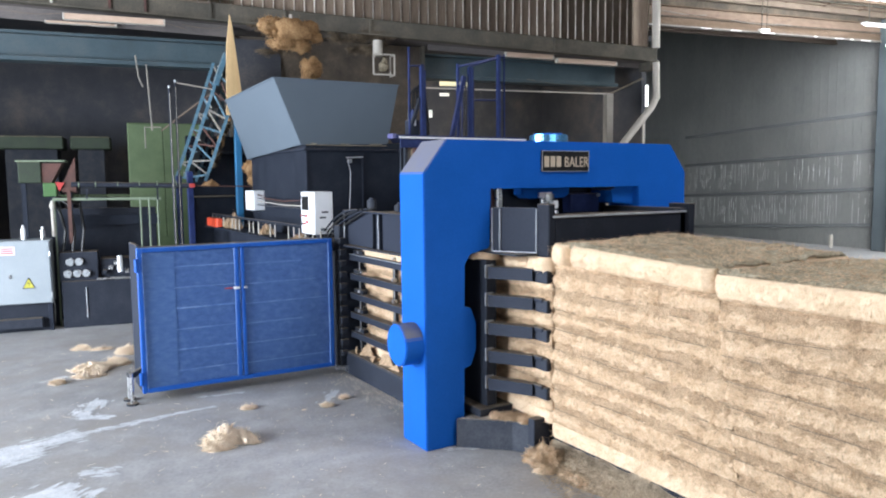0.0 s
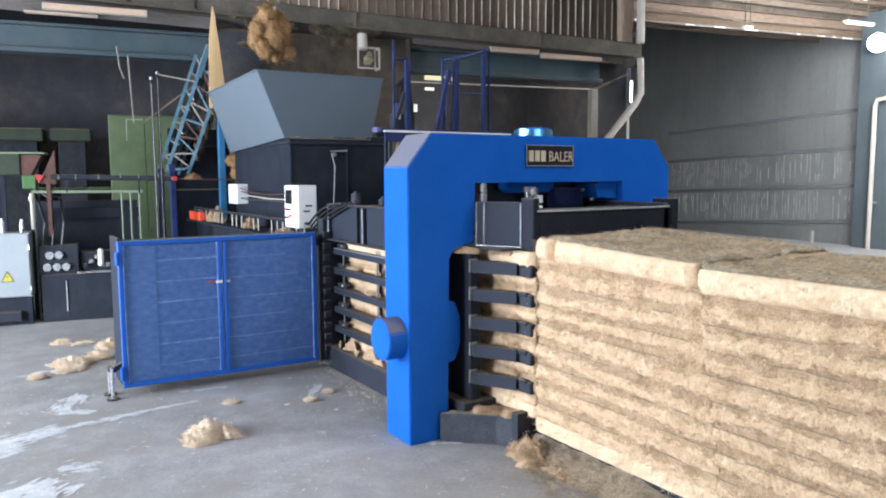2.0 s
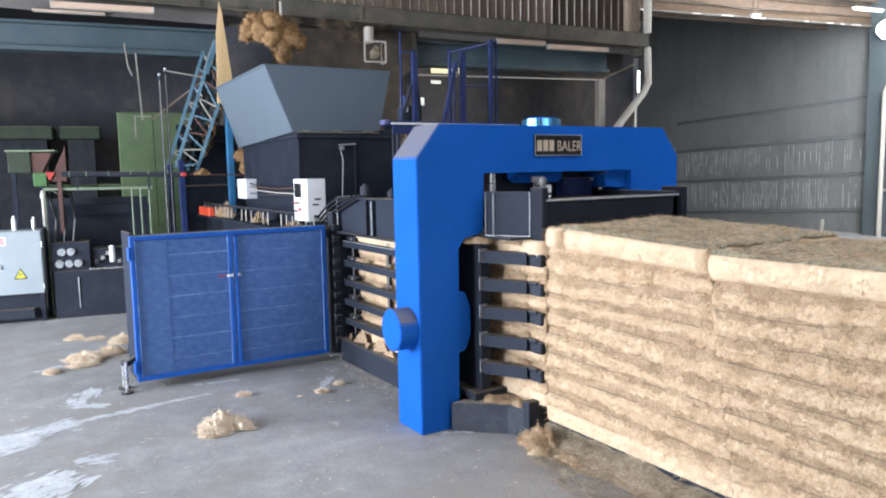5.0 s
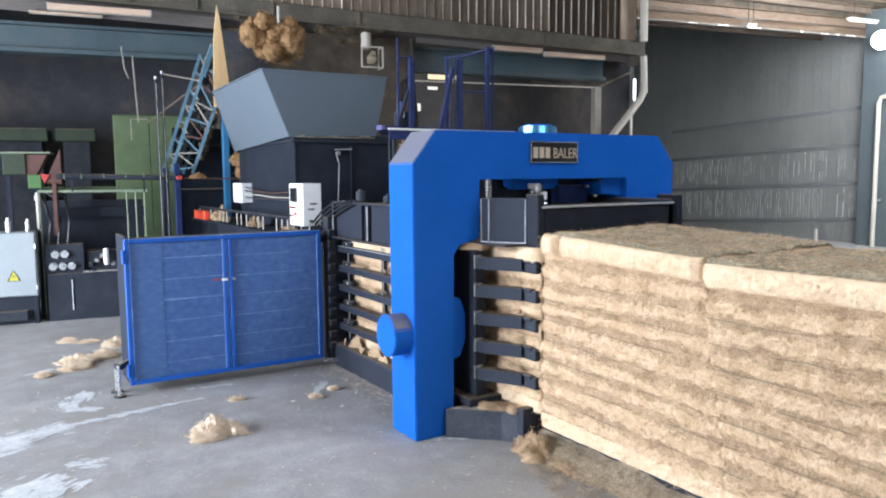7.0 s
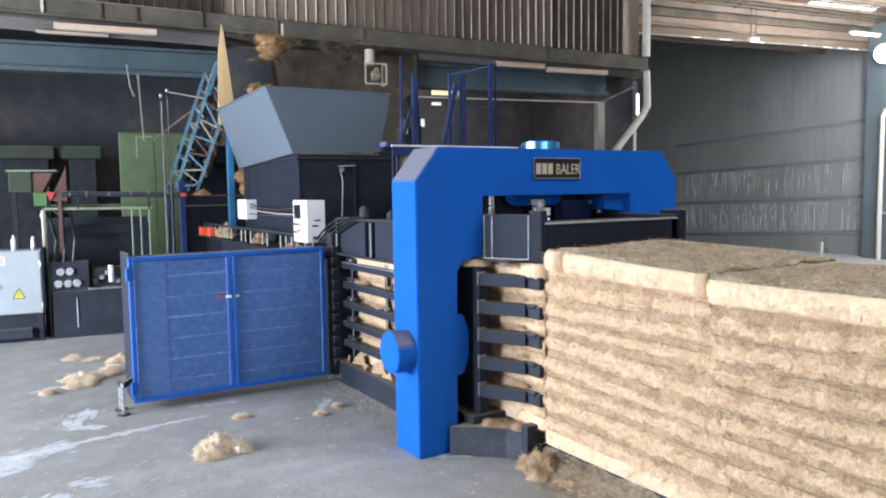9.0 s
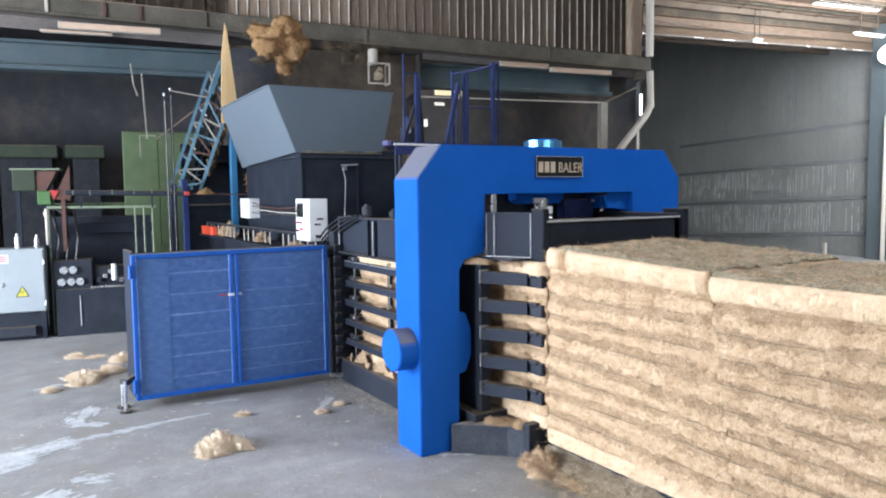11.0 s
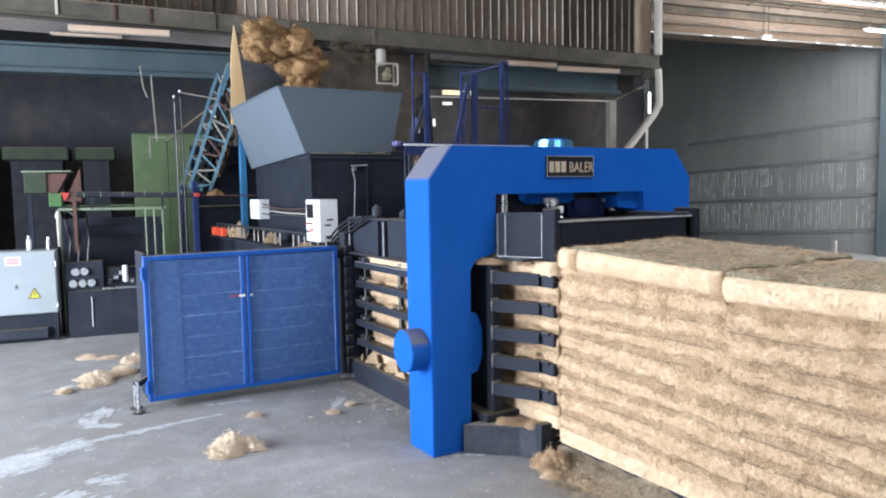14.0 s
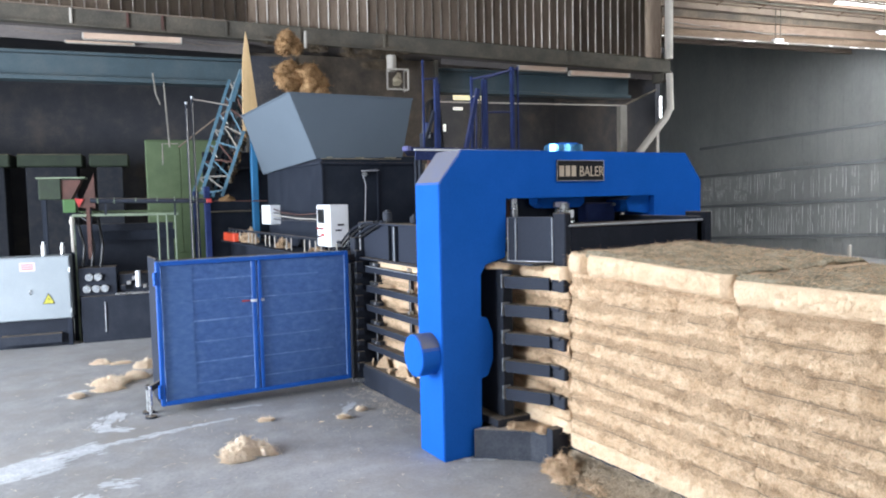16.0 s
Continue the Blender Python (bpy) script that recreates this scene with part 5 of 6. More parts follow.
heap((0.14, 0.45, 0.19), 0.1, 0.08, 0.03, 11, "coir fibre spilled on the outlet shoe", strands=240)
heap((-3.0, 0.3, 1.125), 0.12, 0.08, 0.12, 14, "coir fibre caught on the ram housing", FIBRE_FLAT, strands=200)
heap((-5.45, 0.31, 1.125), 0.34, 0.1, 0.32, 15, "coir fibre caught on the ram housing", FIBRE_FLAT, strands=260)
heap((-4.12, 0.31, 1.125), 0.24, 0.09, 0.22, 19, "coir fibre caught on the ram housing", FIBRE_FLAT, strands=260)
heap((-1.85, 0.47, 0.2), 0.12, 0.06, 0.12, 16, "coir fibre spilling over the chamber sill", strands=260)
heap((-1.5, 0.47, 0.2), 0.2, 0.06, 0.06, 17, "coir fibre spilling over the chamber sill", strands=260)
heap((-1.0, 0.47, 0.2), 0.2, 0.06, 0.05, 18, "coir fibre spilling over the chamber sill", strands=200)
rng = random.Random(77)
for k in range(7):
    x, w, h = -1.98 + 0.2 * k + rng.uniform(-0.04, 0.04), rng.uniform(0.06, 0.11), rng.uniform(0.05, 0.12)
    scrap = part("torn_scrap", prism([(-w, 0), (w, 0.004), (w * rng.uniform(0.2, 0.8), h), (-w * rng.uniform(0.1, 0.6), h * rng.uniform(0.5, 0.9))], "y", -0.003, 0.003), FIBRE_FLAT)
    scrap.matrix_world = pose(x, 0.4 + rng.uniform(-0.03, 0.02), 0.2, rng.uniform(-40, 10), 0, rng.uniform(-30, 30))
    tagged(scrap, "torn pale scrap of liner on the chamber sill", "scrap", "torn scraps on the sill")
for k in range(5):
    heap((-1.75 + 0.33 * k, 0.445, 1.0 - 0.172 * (1 + k % 3) + 0.075), 0.12, 0.035, 0.025, 40 + k, "coir fibre caught on the chamber rail", strands=90)
for k, z in enumerate(RAILZ):
    heap((0.27, 0.585, z + 0.06), 0.08, 0.03, 0.03, 50 + k, "coir fibre caught on the outlet rail", strands=120)

LITTER = fibre_material("trodden_coir", (0.24, 0.19, 0.135), (0.41, 0.32, 0.225), (0.6, 0.48, 0.34), (1, 1, 1), 9, 0.9)
# trodden litter along the bales
rng = random.Random(21)
bm = bmesh.new()
N = 90
grid = []
for i in range(N + 1):
    x = 0.42 + 2.7 * i / N
    row = []
    for j in range(15):
        v = j / 14
        y = 0.66 - (0.22 + 0.1 * noise.noise(Vector((x * 2, 0, 5)))) * v * min(1, 0.25 + (x - 0.42) * 2.2 + 0.3 * noise.noise(Vector((x * 9, 0, 8))))
        h = 0.12 * (1 - v) ** 1.6 * (0.75 + 0.5 * noise.noise(Vector((x * 3, y * 3, 1)))) + 0.012 * noise.noise(Vector((x * 18, y * 18, 2))) * (1 - v)
        row.append(bm.verts.new((x, y, max(h, 0) + (0.001 if j < 14 else -0.004))))
    grid.append(row)
for a, b in zip(grid, grid[1:]):
    for j in range(14):
        bm.faces.new((a[j], b[j], b[j + 1], a[j + 1]))
for k in range(5200):
    x, v = rng.uniform(0.5, 3.0), rng.random() ** 1.5
    add_strand(bm, rng, Vector((x, 0.6 - 0.42 * v * min(1, 0.4 + x - 0.5), 0.09 * max(0, 1 - 1.5 * v) ** 1.6 + 0.004)), Vector((rng.uniform(-1, 1), rng.uniform(-1, 1), 0.2)), rng.uniform(0.02, 0.08), 0.0016, 0.5)
litter = part("fibre_litter", bm, LITTER)
tagged(litter, "trodden brown coir dust and fibre banked along the bales", "fibre", "", "stuff")

# scattered strands and crumbs over the floor
bm = bmesh.new()
for k in range(700):
    x, y = rng.uniform(-4.5, 1.6), rng.uniform(-2.6, 0.3)
    if y > 0.25 and x < 0.1:
        continue
    if rng.random() < 0.6:
        add_strand(bm, rng, Vector((x, y, 0.003)), Vector((rng.uniform(-1, 1), rng.uniform(-1, 1), 0.05)), rng.uniform(0.02, 0.07), 0.0014, 0.4)
    else:
        s = rng.uniform(0.0015, 0.004)
        add_box(bm, (x, y, 0), (x + s * 1.6, y + s, s * 0.5))
for k in range(60):
    x, y = -0.9 + rng.gauss(0, 0.9), -0.25 + rng.gauss(0, 0.5)
    if y > 0.3 or x > 0.3:
        continue
    a = rng.uniform(0.002, 0.006) if k % 9 else rng.uniform(0.01, 0.018)
    ring = [bm.verts.new((x + a * (0.5 + rng.random()) * math.cos(q), y + 1.5 * a * (0.4 + rng.random()) * math.sin(q), 0.0025 + k * 0.000004)) for q in (0, 1.1, 2.2, 3.4, 4.4, 5.4)]
    bm.faces.new(ring)
for k in range(450):
    x = rng.uniform(-2.1, -0.35)
    y = 0.34 - abs(rng.gauss(0, 0.11))
    add_strand(bm, rng, Vector((x, y, 0.004)), Vector((rng.uniform(-1, 1), rng.uniform(-1, 1), 0.12)), rng.uniform(0.02, 0.05), 0.0013, 0.5)
tagged(part("floor_crumbs", bm, FIBRE_PALE), "scattered coir strands and crumbs on the concrete", "litter", "", "stuff")

SPILL = material("chalk_spill", [(0.38, 0.4, 0.42), (0.52, 0.54, 0.56), (0.7, 0.71, 0.72)], 0.85, scale=9, bump=0.15)


def spill(x0, y0, x1, y1, wide, seed, label):
    """A chalky white streak dried on the floor: many flat ragged flecks, dense along its middle."""
    rng = random.Random(seed)
    bm = bmesh.new()
    a, b = Vector((x0, y0, 0)), Vector((x1, y1, 0))
    d = (b - a).normalized()
    s = Vector((-d.y, d.x, 0))
    for k in range(int(300 * (b - a).length * (wide / 0.1) ** 0.5)):
        c = a.lerp(b, rng.random()) + s * rng.gauss(0, wide * 0.42)
        r = rng.uniform(0.006, 0.036) * (0.4 + wide * 4)
        n = 9
        ring = []
        for i in range(n):
            t = 2 * math.pi * i / n
            q = r * (0.55 + 0.75 * rng.random())
            ring.append(bm.verts.new(c + d * math.cos(t) * q * 2.0 + s * math.sin(t) * q * 0.6 + Vector((0, 0, 0.002 + k * 0.000006))))
        bm.faces.new(ring)
    return tagged(part("white_spill", bm, SPILL), label, "stain", "white streaks on the floor")


spill(-1.3, -2.6, -1.55, -1.85, 0.13, 1, "dried white chalky streak on the concrete")
spill(-1.55, -1.9, -1.65, -1.25, 0.05, 2, "dried white chalky streak on the concrete")
spill(-1.65, -1.3, -1.7, -0.9, 0.03, 3, "thin dried white streak on the concrete")
spill(-2.35, -1.62, -2.0, -1.8, 0.1, 4, "dried white chalky patch on the concrete")
spill(-1.98, -1.85, -1.85, -1.6, 0.07, 5, "dried white chalky patch on the concrete")
spill(-2.0, -0.95, -1.95, -0.6, 0.03, 6, "thin dried white streak below the door")
spill(-0.35, -2.25, -0.6, -1.95, 0.2, 17, "dried white chalky patch on the concrete")
spill(-1.25, -2.75, -1.35, -2.1, 0.2, 18, "broad dried white patch on the concrete")
spill(-0.8, -1.9, -0.7, -1.7, 0.07, 7, "dried white chalky patch on the concrete")
spill(-3.2, -2.0, -3.3, -1.8, 0.05, 8, "thin dried white streak on the concrete")
spill(0.02, 0.12, 0.12, 0.3, 0.03, 9, "chalky dust at the portal's foot")
spill(-1.3, -0.15, -1.6, 0.05, 0.06, 10, "pale dust beside the chamber")

# ---- things in the rear room ----
cab = thing("electrical_cabinet", BUILDING @ pose(-5.4, -2.61, 0), "pale grey electrical cabinet with warning sign on a black stand", "cabinet")
part("body", box((-0.38, -1.1, 0.325), (0, 0, 1.06), 0.008), CREAM, cab)
dr = part("door", box((0, -1.09, 0.335), (0.018, -0.012, 1.045), 0.004), CREAM, cab)
part("lock", box((0.018, -0.435, 0.63), (0.03, -0.415, 0.68), 0.003), STEEL, dr)
for zz in (0.42, 0.9):
    part("hinge", cyl((0.012, -0.008, zz), (0, 0, 1), 0.008, 0.06, 8), STEEL, dr)
part("stand", box((-0.36, -1.05, 0), (-0.05, -0.03, 0.325), 0.006), PITCH, cab)
part("leg", box((-0.06, -0.06, 0), (-0.01, -0.01, 0.325), 0.004), SLATE, cab)
part("plinth", box((-0.3, -0.75, 0.05), (0.05, -0.12, 0.16), 0.004), BLACK, cab)
tri = part("warning_sign", prism([(-0.30, 0.515), (-0.18, 0.515), (-0.24, 0.625)], "x", 0.018, 0.021), YELLOW, cab, "yellow triangular warning sign")
bm = bmesh.new()
add_prism(bm, [(-0.245, 0.59), (-0.25, 0.56), (-0.235, 0.565), (-0.24, 0.535), (-0.228, 0.57), (-0.24, 0.567)], "x", 0.021, 0.0225)
part("flash", bm, INK, tri)
part("edge", bar((0.0215, -0.302, 0.512), (0.0215, -0.178, 0.512), 0.003, 0.006), INK, tri)
part("edge", bar((0.0215, -0.302, 0.512), (0.0215, -0.24, 0.63), 0.003, 0.006), INK, tri)
part("edge", bar((0.0215, -0.178, 0.512), (0.0215, -0.24, 0.63), 0.003, 0.006), INK, tri)
part("sticker", box((0.018, -0.52, 0.9), (0.0195, -0.36, 1.0), 0), material("pink_sticker", [(0.7, 0.5, 0.52), (0.75, 0.62, 0.62)], 0.5), cab, "faded pink label")
for k in range(3):
    part("label_bar", box((0.0195, -0.5, 0.92 + 0.025 * k), (0.0205, -0.38, 0.93 + 0.025 * k), 0), RED, cab)
for yy, h, mm in ((-0.28, 0.17, WHITE), (-0.08, 0.15, STEEL)):
    bt = thing("bottle", BUILDING @ pose(-5.5, -2.61 + yy, 1.06), "small pale spray bottle on the cabinet", "bottle", "bottles on the cabinet")
    part("body", cyl((0, 0, h * 0.4), (0, 0, 1), 0.026, h * 0.8, 16, bevel=0.008), mm, bt)
    part("cap", cyl((0, 0, h * 0.9), (0, 0, 1), 0.014, h * 0.22, 12), WHITE, bt)

hyd = thing("hydraulic_unit", BUILDING @ pose(-5.45, -2.54, 0), "black hydraulic power unit with round gauges and valves", "machine")
part("tank", box((-0.7, 0.02, 0.0), (0, 1.0, 0.56), 0.01), PITCH, hyd)
pan = part("gauge_panel", box((-0.3, 0.0, 0.56), (-0.04, 0.42, 0.9), 0.006), PITCH, hyd)
for yy, zz in ((0.12, 0.785), (0.215, 0.785), (0.09, 0.645), (0.19, 0.645), (0.285, 0.645)):
    g = part("gauge", cyl((-0.02, yy, zz), (1, 0, 0), 0.046, 0.04, 20, bevel=0.005), STEEL, pan, "round steel gauge")
    part("dial", cyl((0.003, yy, zz), (1, 0, 0), 0.038, 0.006, 20), GLASS, g)
    part("needle", bar((0.008, yy, zz), (0.008, yy + 0.02, zz + 0.018), 0.004), INK, g)
rng = random.Random(5)
for k in range(7):
    yy, zz = 0.46 + 0.06 * k + rng.uniform(-0.02, 0.02), 0.62 + 0.05 * (k % 4)
    part("valve", box((-0.12, yy, zz), (-0.02, yy + 0.05, zz + 0.05), 0.006), STEEL if k % 3 else BLACK, hyd)
part("manifold", box((-0.4, 0.44, 0.56), (-0.1, 0.95, 0.8), 0.006), BLACK, hyd)
part("filter", cyl((0.0, 0.66, 0.74), (0, 0, 1), 0.03, 0.2, 14, bevel=0.006), WHITE, hyd, "white filter canister")
part("sight_pipe", tube([(0.01, 0.28, 0.12), (0.01, 0.28, 0.48)], 0.006, 8), EDGE, hyd)
part("drip_rail", box((-0.05, 0.4, 0.56), (0.03, 0.95, 0.58), 0.003), STEEL, hyd)
for k in range(3):
    part("hose", tube([(-0.1, 0.05 + 0.1 * k, 0.9), (-0.15, 0.08 + 0.1 * k, 1.15), (-0.3, 0.0 + 0.12 * k, 1.45), (-0.4, -0.1, 1.6)], 0.018, 8), RUBBER, hyd)
part("guard", box((-0.75, -0.12, 0.0), (-0.66, 1.1, 1.4), 0.006), PITCH, hyd)

PALE_BRACE = material("dusty_brace", [(0.13, 0.13, 0.12), (0.24, 0.22, 0.19), (0.32, 0.27, 0.21)], 0.75, scale=9, bump=0.2)
PALE_GREEN = material("pale_green", [(0.13, 0.17, 0.11), (0.22, 0.26, 0.18)], 0.6)
rack = thing("pipe_rack", BUILDING @ pose(-5.6, 0, 0), "pale green tubular rack behind the hydraulic unit", "rack")
for yy in (-2.56, -1.62, -1.52, -1.42):
    part("leg", bar((0, yy, 0), (0, yy, 1.52), 0.02, round_n=8), PALE_GREEN, rack)
part("top_bar", bar((0, -2.58, 1.525), (0, -1.38, 1.515), 0.035, 0.03), PALE_GREEN, rack)
part("top_bar", bar((-0.4, -2.58, 1.56), (-0.4, -1.38, 1.55), 0.03, 0.03), GREEN, rack)
part("cross_bar", bar((-0.4, -2.5, 1.25), (-0.4, -1.4, 1.25), 0.05, 0.12), THROAT, rack)
shaft = thing("drive_shaft", BUILDING @ pose(-5.45, 0, 0), "long dark drive shaft with pale clamps and red ends", "shaft")
part("shaft", tube([(0, -2.36, 1.7), (0, -1.05, 1.67)], 0.032, 12), BLACK, shaft)
for yy in (-2.28, -2.1, -1.86, -1.62, -1.42, -1.2):
    part("clamp", cyl((0, yy, 1.695), (0, 1, 0), 0.036, 0.01, 12), PALE_GREEN, shaft)
part("red_end", box((-0.03, -1.05, 1.645), (0.04, -0.98, 1.695), 0.01), RED, shaft)
part("line", tube([(0, -0.96, 1.665), (0, -0.3, 1.65)], 0.008, 6), RUST, shaft)
part("hanger", bar((0, -2.2, 1.66), (0, -2.2, 1.52), 0.02), BLACK, shaft)
part("hanger", bar((0, -1.42, 1.66), (0, -1.42, 1.5), 0.02), BLACK, shaft)
t = heap(hall(-5.4, -0.8, 1.66), 0.09, 0.13, 0.12, 31, "coir fibre wound round the drive shaft", FIBRE_BROWN, 160)

mill = thing("small_mill", BUILDING @ pose(-5.6, -2.7, 0), "small green mill with red guard on a dark frame", "machine")
part("housing", box((-0.4, -0.22, 1.72), (0, 0.02, 1.97), 0.01), GREEN_D, mill)
part("lid", box((-0.42, -0.24, 1.965), (0.02, 0.28, 1.985), 0.004), PALE_GREEN, mill)
part("chute", prism([(-0.02, 1.95), (0.24, 1.95), (0.12, 1.72), (0.0, 1.72)], "x", -0.35, -0.02), RUST, mill)
part("outlet", box((-0.2, 0.03, 1.56), (0.0, 0.17, 1.72), 0.008), LEAFGREEN, mill, "bright green outlet box")
part("guard", prism([(0.2, 1.62), (0.38, 1.6), (0.38, 2.02)], "x", -0.02, 0.0), RUST, mill, "rust-red triangular guard")
part("guard_tip", prism([(0.16, 1.73), (0.26, 1.72), (0.2, 1.62)], "x", 0.0, 0.02), RED, mill)
for yy in (-0.18, 0.1, 0.3):
    part("leg", bar((-0.1, yy, 0), (-0.1, yy, 1.72), 0.05), THROAT, mill)
part("column", cyl((0.05, 0.12, 1.3), (0, 0, 1), 0.019, 0.42, 12), PIPE, mill)
part("bolt_stack", cyl((0.05, 0.12, 1.45), (0, 0, 1), 0.03, 0.05, 12), PIPE, mill)
part("post", bar((0.02, 0.3, 1.0), (0.02, 0.3, 1.62), 0.04), RUST, mill)

# near-black that puts the dark room's shade into the cover stands
SHADE = material("shade_black", [(0.018, 0.02, 0.026), (0.03, 0.032, 0.038), (0.05, 0.048, 0.046)], 0.95, spec=0.1)
gc = thing("green_cabinet", BUILDING @ pose(-7.5, -1.76, 0), "tall grass-green steel cabinet in the dark room", "cabinet")
part("body", box((-0.6, 0, 0), (0, 1.06, 2.58), 0.01), GREEN, gc)
part("door", box((0, 0.01, 0.9), (0.015, 0.48, 2.56), 0.004), GREEN, gc)
part("door", box((0, 0.49, 0.9), (0.015, 1.05, 2.56), 0.004), GREEN, gc)
for zz, y0, y1 in ((2.38, -3.7, -2.75), (2.38, -2.65, -2.05), (2.38, -5.2, -3.8)):
    pnl = thing("machine_panel", BUILDING @ pose(-9.3, 0, 0), "dusty dark green machine cover in the dark room", "panel", "green covers")
    part("cover", box((-0.7, y0, zz - 0.11), (0, y1, zz + 0.1), 0.02), GREEN_D, pnl)
    part("stand", box((-0.6, y0 + 0.1, 0), (-0.1, y1 - 0.1, zz - 0.11), 0.01), SHADE, pnl)
rng = random.Random(9)
for k in range(26):
    y0, z0 = rng.uniform(0.6, 6.3), rng.uniform(0, 0.3)
    w, h = rng.uniform(0.4, 1.3), rng.uniform(0.7, 3.0)
    x0 = rng.uniform(-10.6, -8.4)
    bx = part("sack", tuft_bmesh(60 + k, 0.7, 0.9 * w, 1.6 * h, True, 0, 0.16, lumps=1), SOOT)
    bx.matrix_world = BUILDING @ pose(x0, y0, 0)
    tagged(bx, "dark dusty stuffed sack standing in the shade", "sack", "dim sacks in the rear room")

for yy, xx, top_z in ((-1.25, -5.0, 2.8), (-1.18, -5.05, 2.87)):
    pl = thing("pole", BUILDING @ pose(xx, yy, 0), "thin dark steel pole with a pale tip", "pole", "poles behind the door")
    part("shaft", cyl((0, 0, top_z / 2), (0, 0, 1), 0.013, top_z, 10), BLACK, pl)
    # pale strip painted as the highlight down the shaft
    part("pole_highlight", box((0.011, 0.0, 0.3), (0.015, 0.005, top_z - 0.05), 0.001), PIPE, pl)
    part("tip", cyl((0, 0, top_z + 0.015), (0, 0, 1), 0.015, 0.03, 10), EDGE, pl)
    if xx < -5.02:
        part("arm", bar((0, 0, top_z), (-0.1, 0.42, top_z - 0.05), 0.016, round_n=6), PIPE, pl)
cb = thing("hanging_cable", BUILDING, "loose grey cables hanging below the crane rail", "cable")
part("cable", tube([(-7.2, -1.6, 3.5), (-7.2, -1.57, 3.2), (-7.2, -1.52, 3.06)], 0.012, 6), PALE_BRACE, cb)
part("cable", tube([(-7.2, -1.46, 3.38), (-7.2, -1.44, 2.9), (-7.2, -1.42, 2.45)], 0.012, 6), PALE_BRACE, cb)
part("stay", tube([(-7.2, -1.3, 2.45), (-7.0, -0.85, 2.8), (-6.9, -0.55, 3.02)], 0.012, 6), PURLIN, cb)
part("pipe", tube([(-7.2, -1.52, 2.2), (-7.2, -1.52, 2.5), (-7.2, -1.3, 2.5)], 0.01, 6), PALE_BRACE, cb)

# conveyor that feeds the hopper
conv = thing("feed_conveyor", pose(0, 0, 0), "light blue lattice conveyor rising to the hopper, clogged with fibre", "conveyor")
P0, P1 = Vector((-6.1, -0.14, 1.76)), Vector((-6.0, 0.40, 3.34))
Q0, Q1 = Vector((-6.0, 0.1, 1.72)), Vector((-5.9, 0.55, 2.98))
for back in (0.0, -0.55):
    o = Vector((back, 0, 0))
    part("chord", bar(P0 + o, P1 + o, 0.05, 0.04), SKYBLUE, conv)
    part("chord", bar(Q0 + o, Q1 + o, 0.045, 0.04), SKYBLUE, conv)
    for k in range(7):
        a, b = P0.lerp(P1, k / 7), Q0.lerp(Q1, (k + 0.5) / 7)
        part("brace", bar(a + o, b + o, 0.026, 0.02), (SKYBLUE, PALE_BRACE, RUST)[k % 3], conv)
        part("brace", bar(b + o, P0.lerp(P1, (k + 1) / 7) + o, 0.026, 0.02), (PALE_BRACE, SKYBLUE, RUST)[k % 3], conv)
bm = bmesh.new()
vs = [bm.verts.new(p) for p in (P0 + Vector((-0.02, 0.1, 0)), P0 + Vector((-0.53, 0.1, 0)), P1 + Vector((-0.53, 0.1, 0)), P1 + Vector((-0.02, 0.1, 0)))]
bm.faces.new(vs)
bmesh.ops.solidify(bm, geom=bm.faces[:], thickness=0.02)
part("belt", bm, RUBBER, conv)
part("head_cap", bar(P1 - Vector((0, 0.12, 0.36)), P1 + Vector((0, 0.03, 0.05)), 0.07, 0.06), SKYBLUE, conv, "brighter blue cover strip")
part("support", box((-6.03, 0.5, 1.1), (-5.95, 0.58, 2.55), 0.004), material("support_blue", [(0.02, 0.14, 0.3), (0.035, 0.19, 0.38)], 0.5), conv)
part("support", box((-5.85, -0.17, 0), (-5.78, -0.1, 1.85), 0.004), NAVY, conv)
part("support", box((-6.6, -0.16, 0), (-6.53, -0.09, 1.8), 0.004), NAVY, conv)
for k in range(10):
    a, b = P0.lerp(P1, (k + 0.5) / 10) + Vector((-0.27, 0.02, 0)), Q0.lerp(Q1, (k + 0.5) / 10) + Vector((-0.27, 0, 0))
    part("cross_slat", bar(a, b, 0.03, 0.012), PIPE if k % 3 == 0 else SKYBLUE, conv)
for k in range(9):
    p = Q0.lerp(Q1, 0.2 + 0.08 * k)
    # most tufts take the darker coir; two stay brown
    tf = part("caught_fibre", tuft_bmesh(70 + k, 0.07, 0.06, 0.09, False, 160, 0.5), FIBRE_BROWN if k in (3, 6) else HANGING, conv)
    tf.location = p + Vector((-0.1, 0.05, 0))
# black sheet added where the space behind the conveyor lies dark
back = thing("dark_backing", pose(0, 0, 0), "black sheet added for the dark gap behind the conveyor, with ledges", "panel")
part("sheet", box((-6.75, 0.02, 0), (-6.7, 1.2, 2.35), 0.004), THROAT, back)
part("ledge", box((-6.7, 0.05, 2.1), (-6.56, 1.1, 2.13), 0.003), SLATE, back)
part("ledge", box((-6.7, 0.05, 1.5), (-6.56, 1.1, 1.52), 0.003), BEAM, back)
ply = thing("plywood_sheet", pose(-5.0, 0, 0), "upright pale plywood offcut shielding the conveyor head", "board")
part("sheet", prism([(0.148, 2.50), (0.335, 2.50), (0.335, 2.775), (0.248, 3.56), (0.222, 3.675), (0.172, 3.3)], "x", -0.018, 0.0), PLY, ply)

# small things on and under the beam
lantern = thing("wall_lantern", BUILDING @ pose(X0 + 0.25, 1.71, -0.02), "pale wire cage lamp with a white cap on the beam", "lamp")
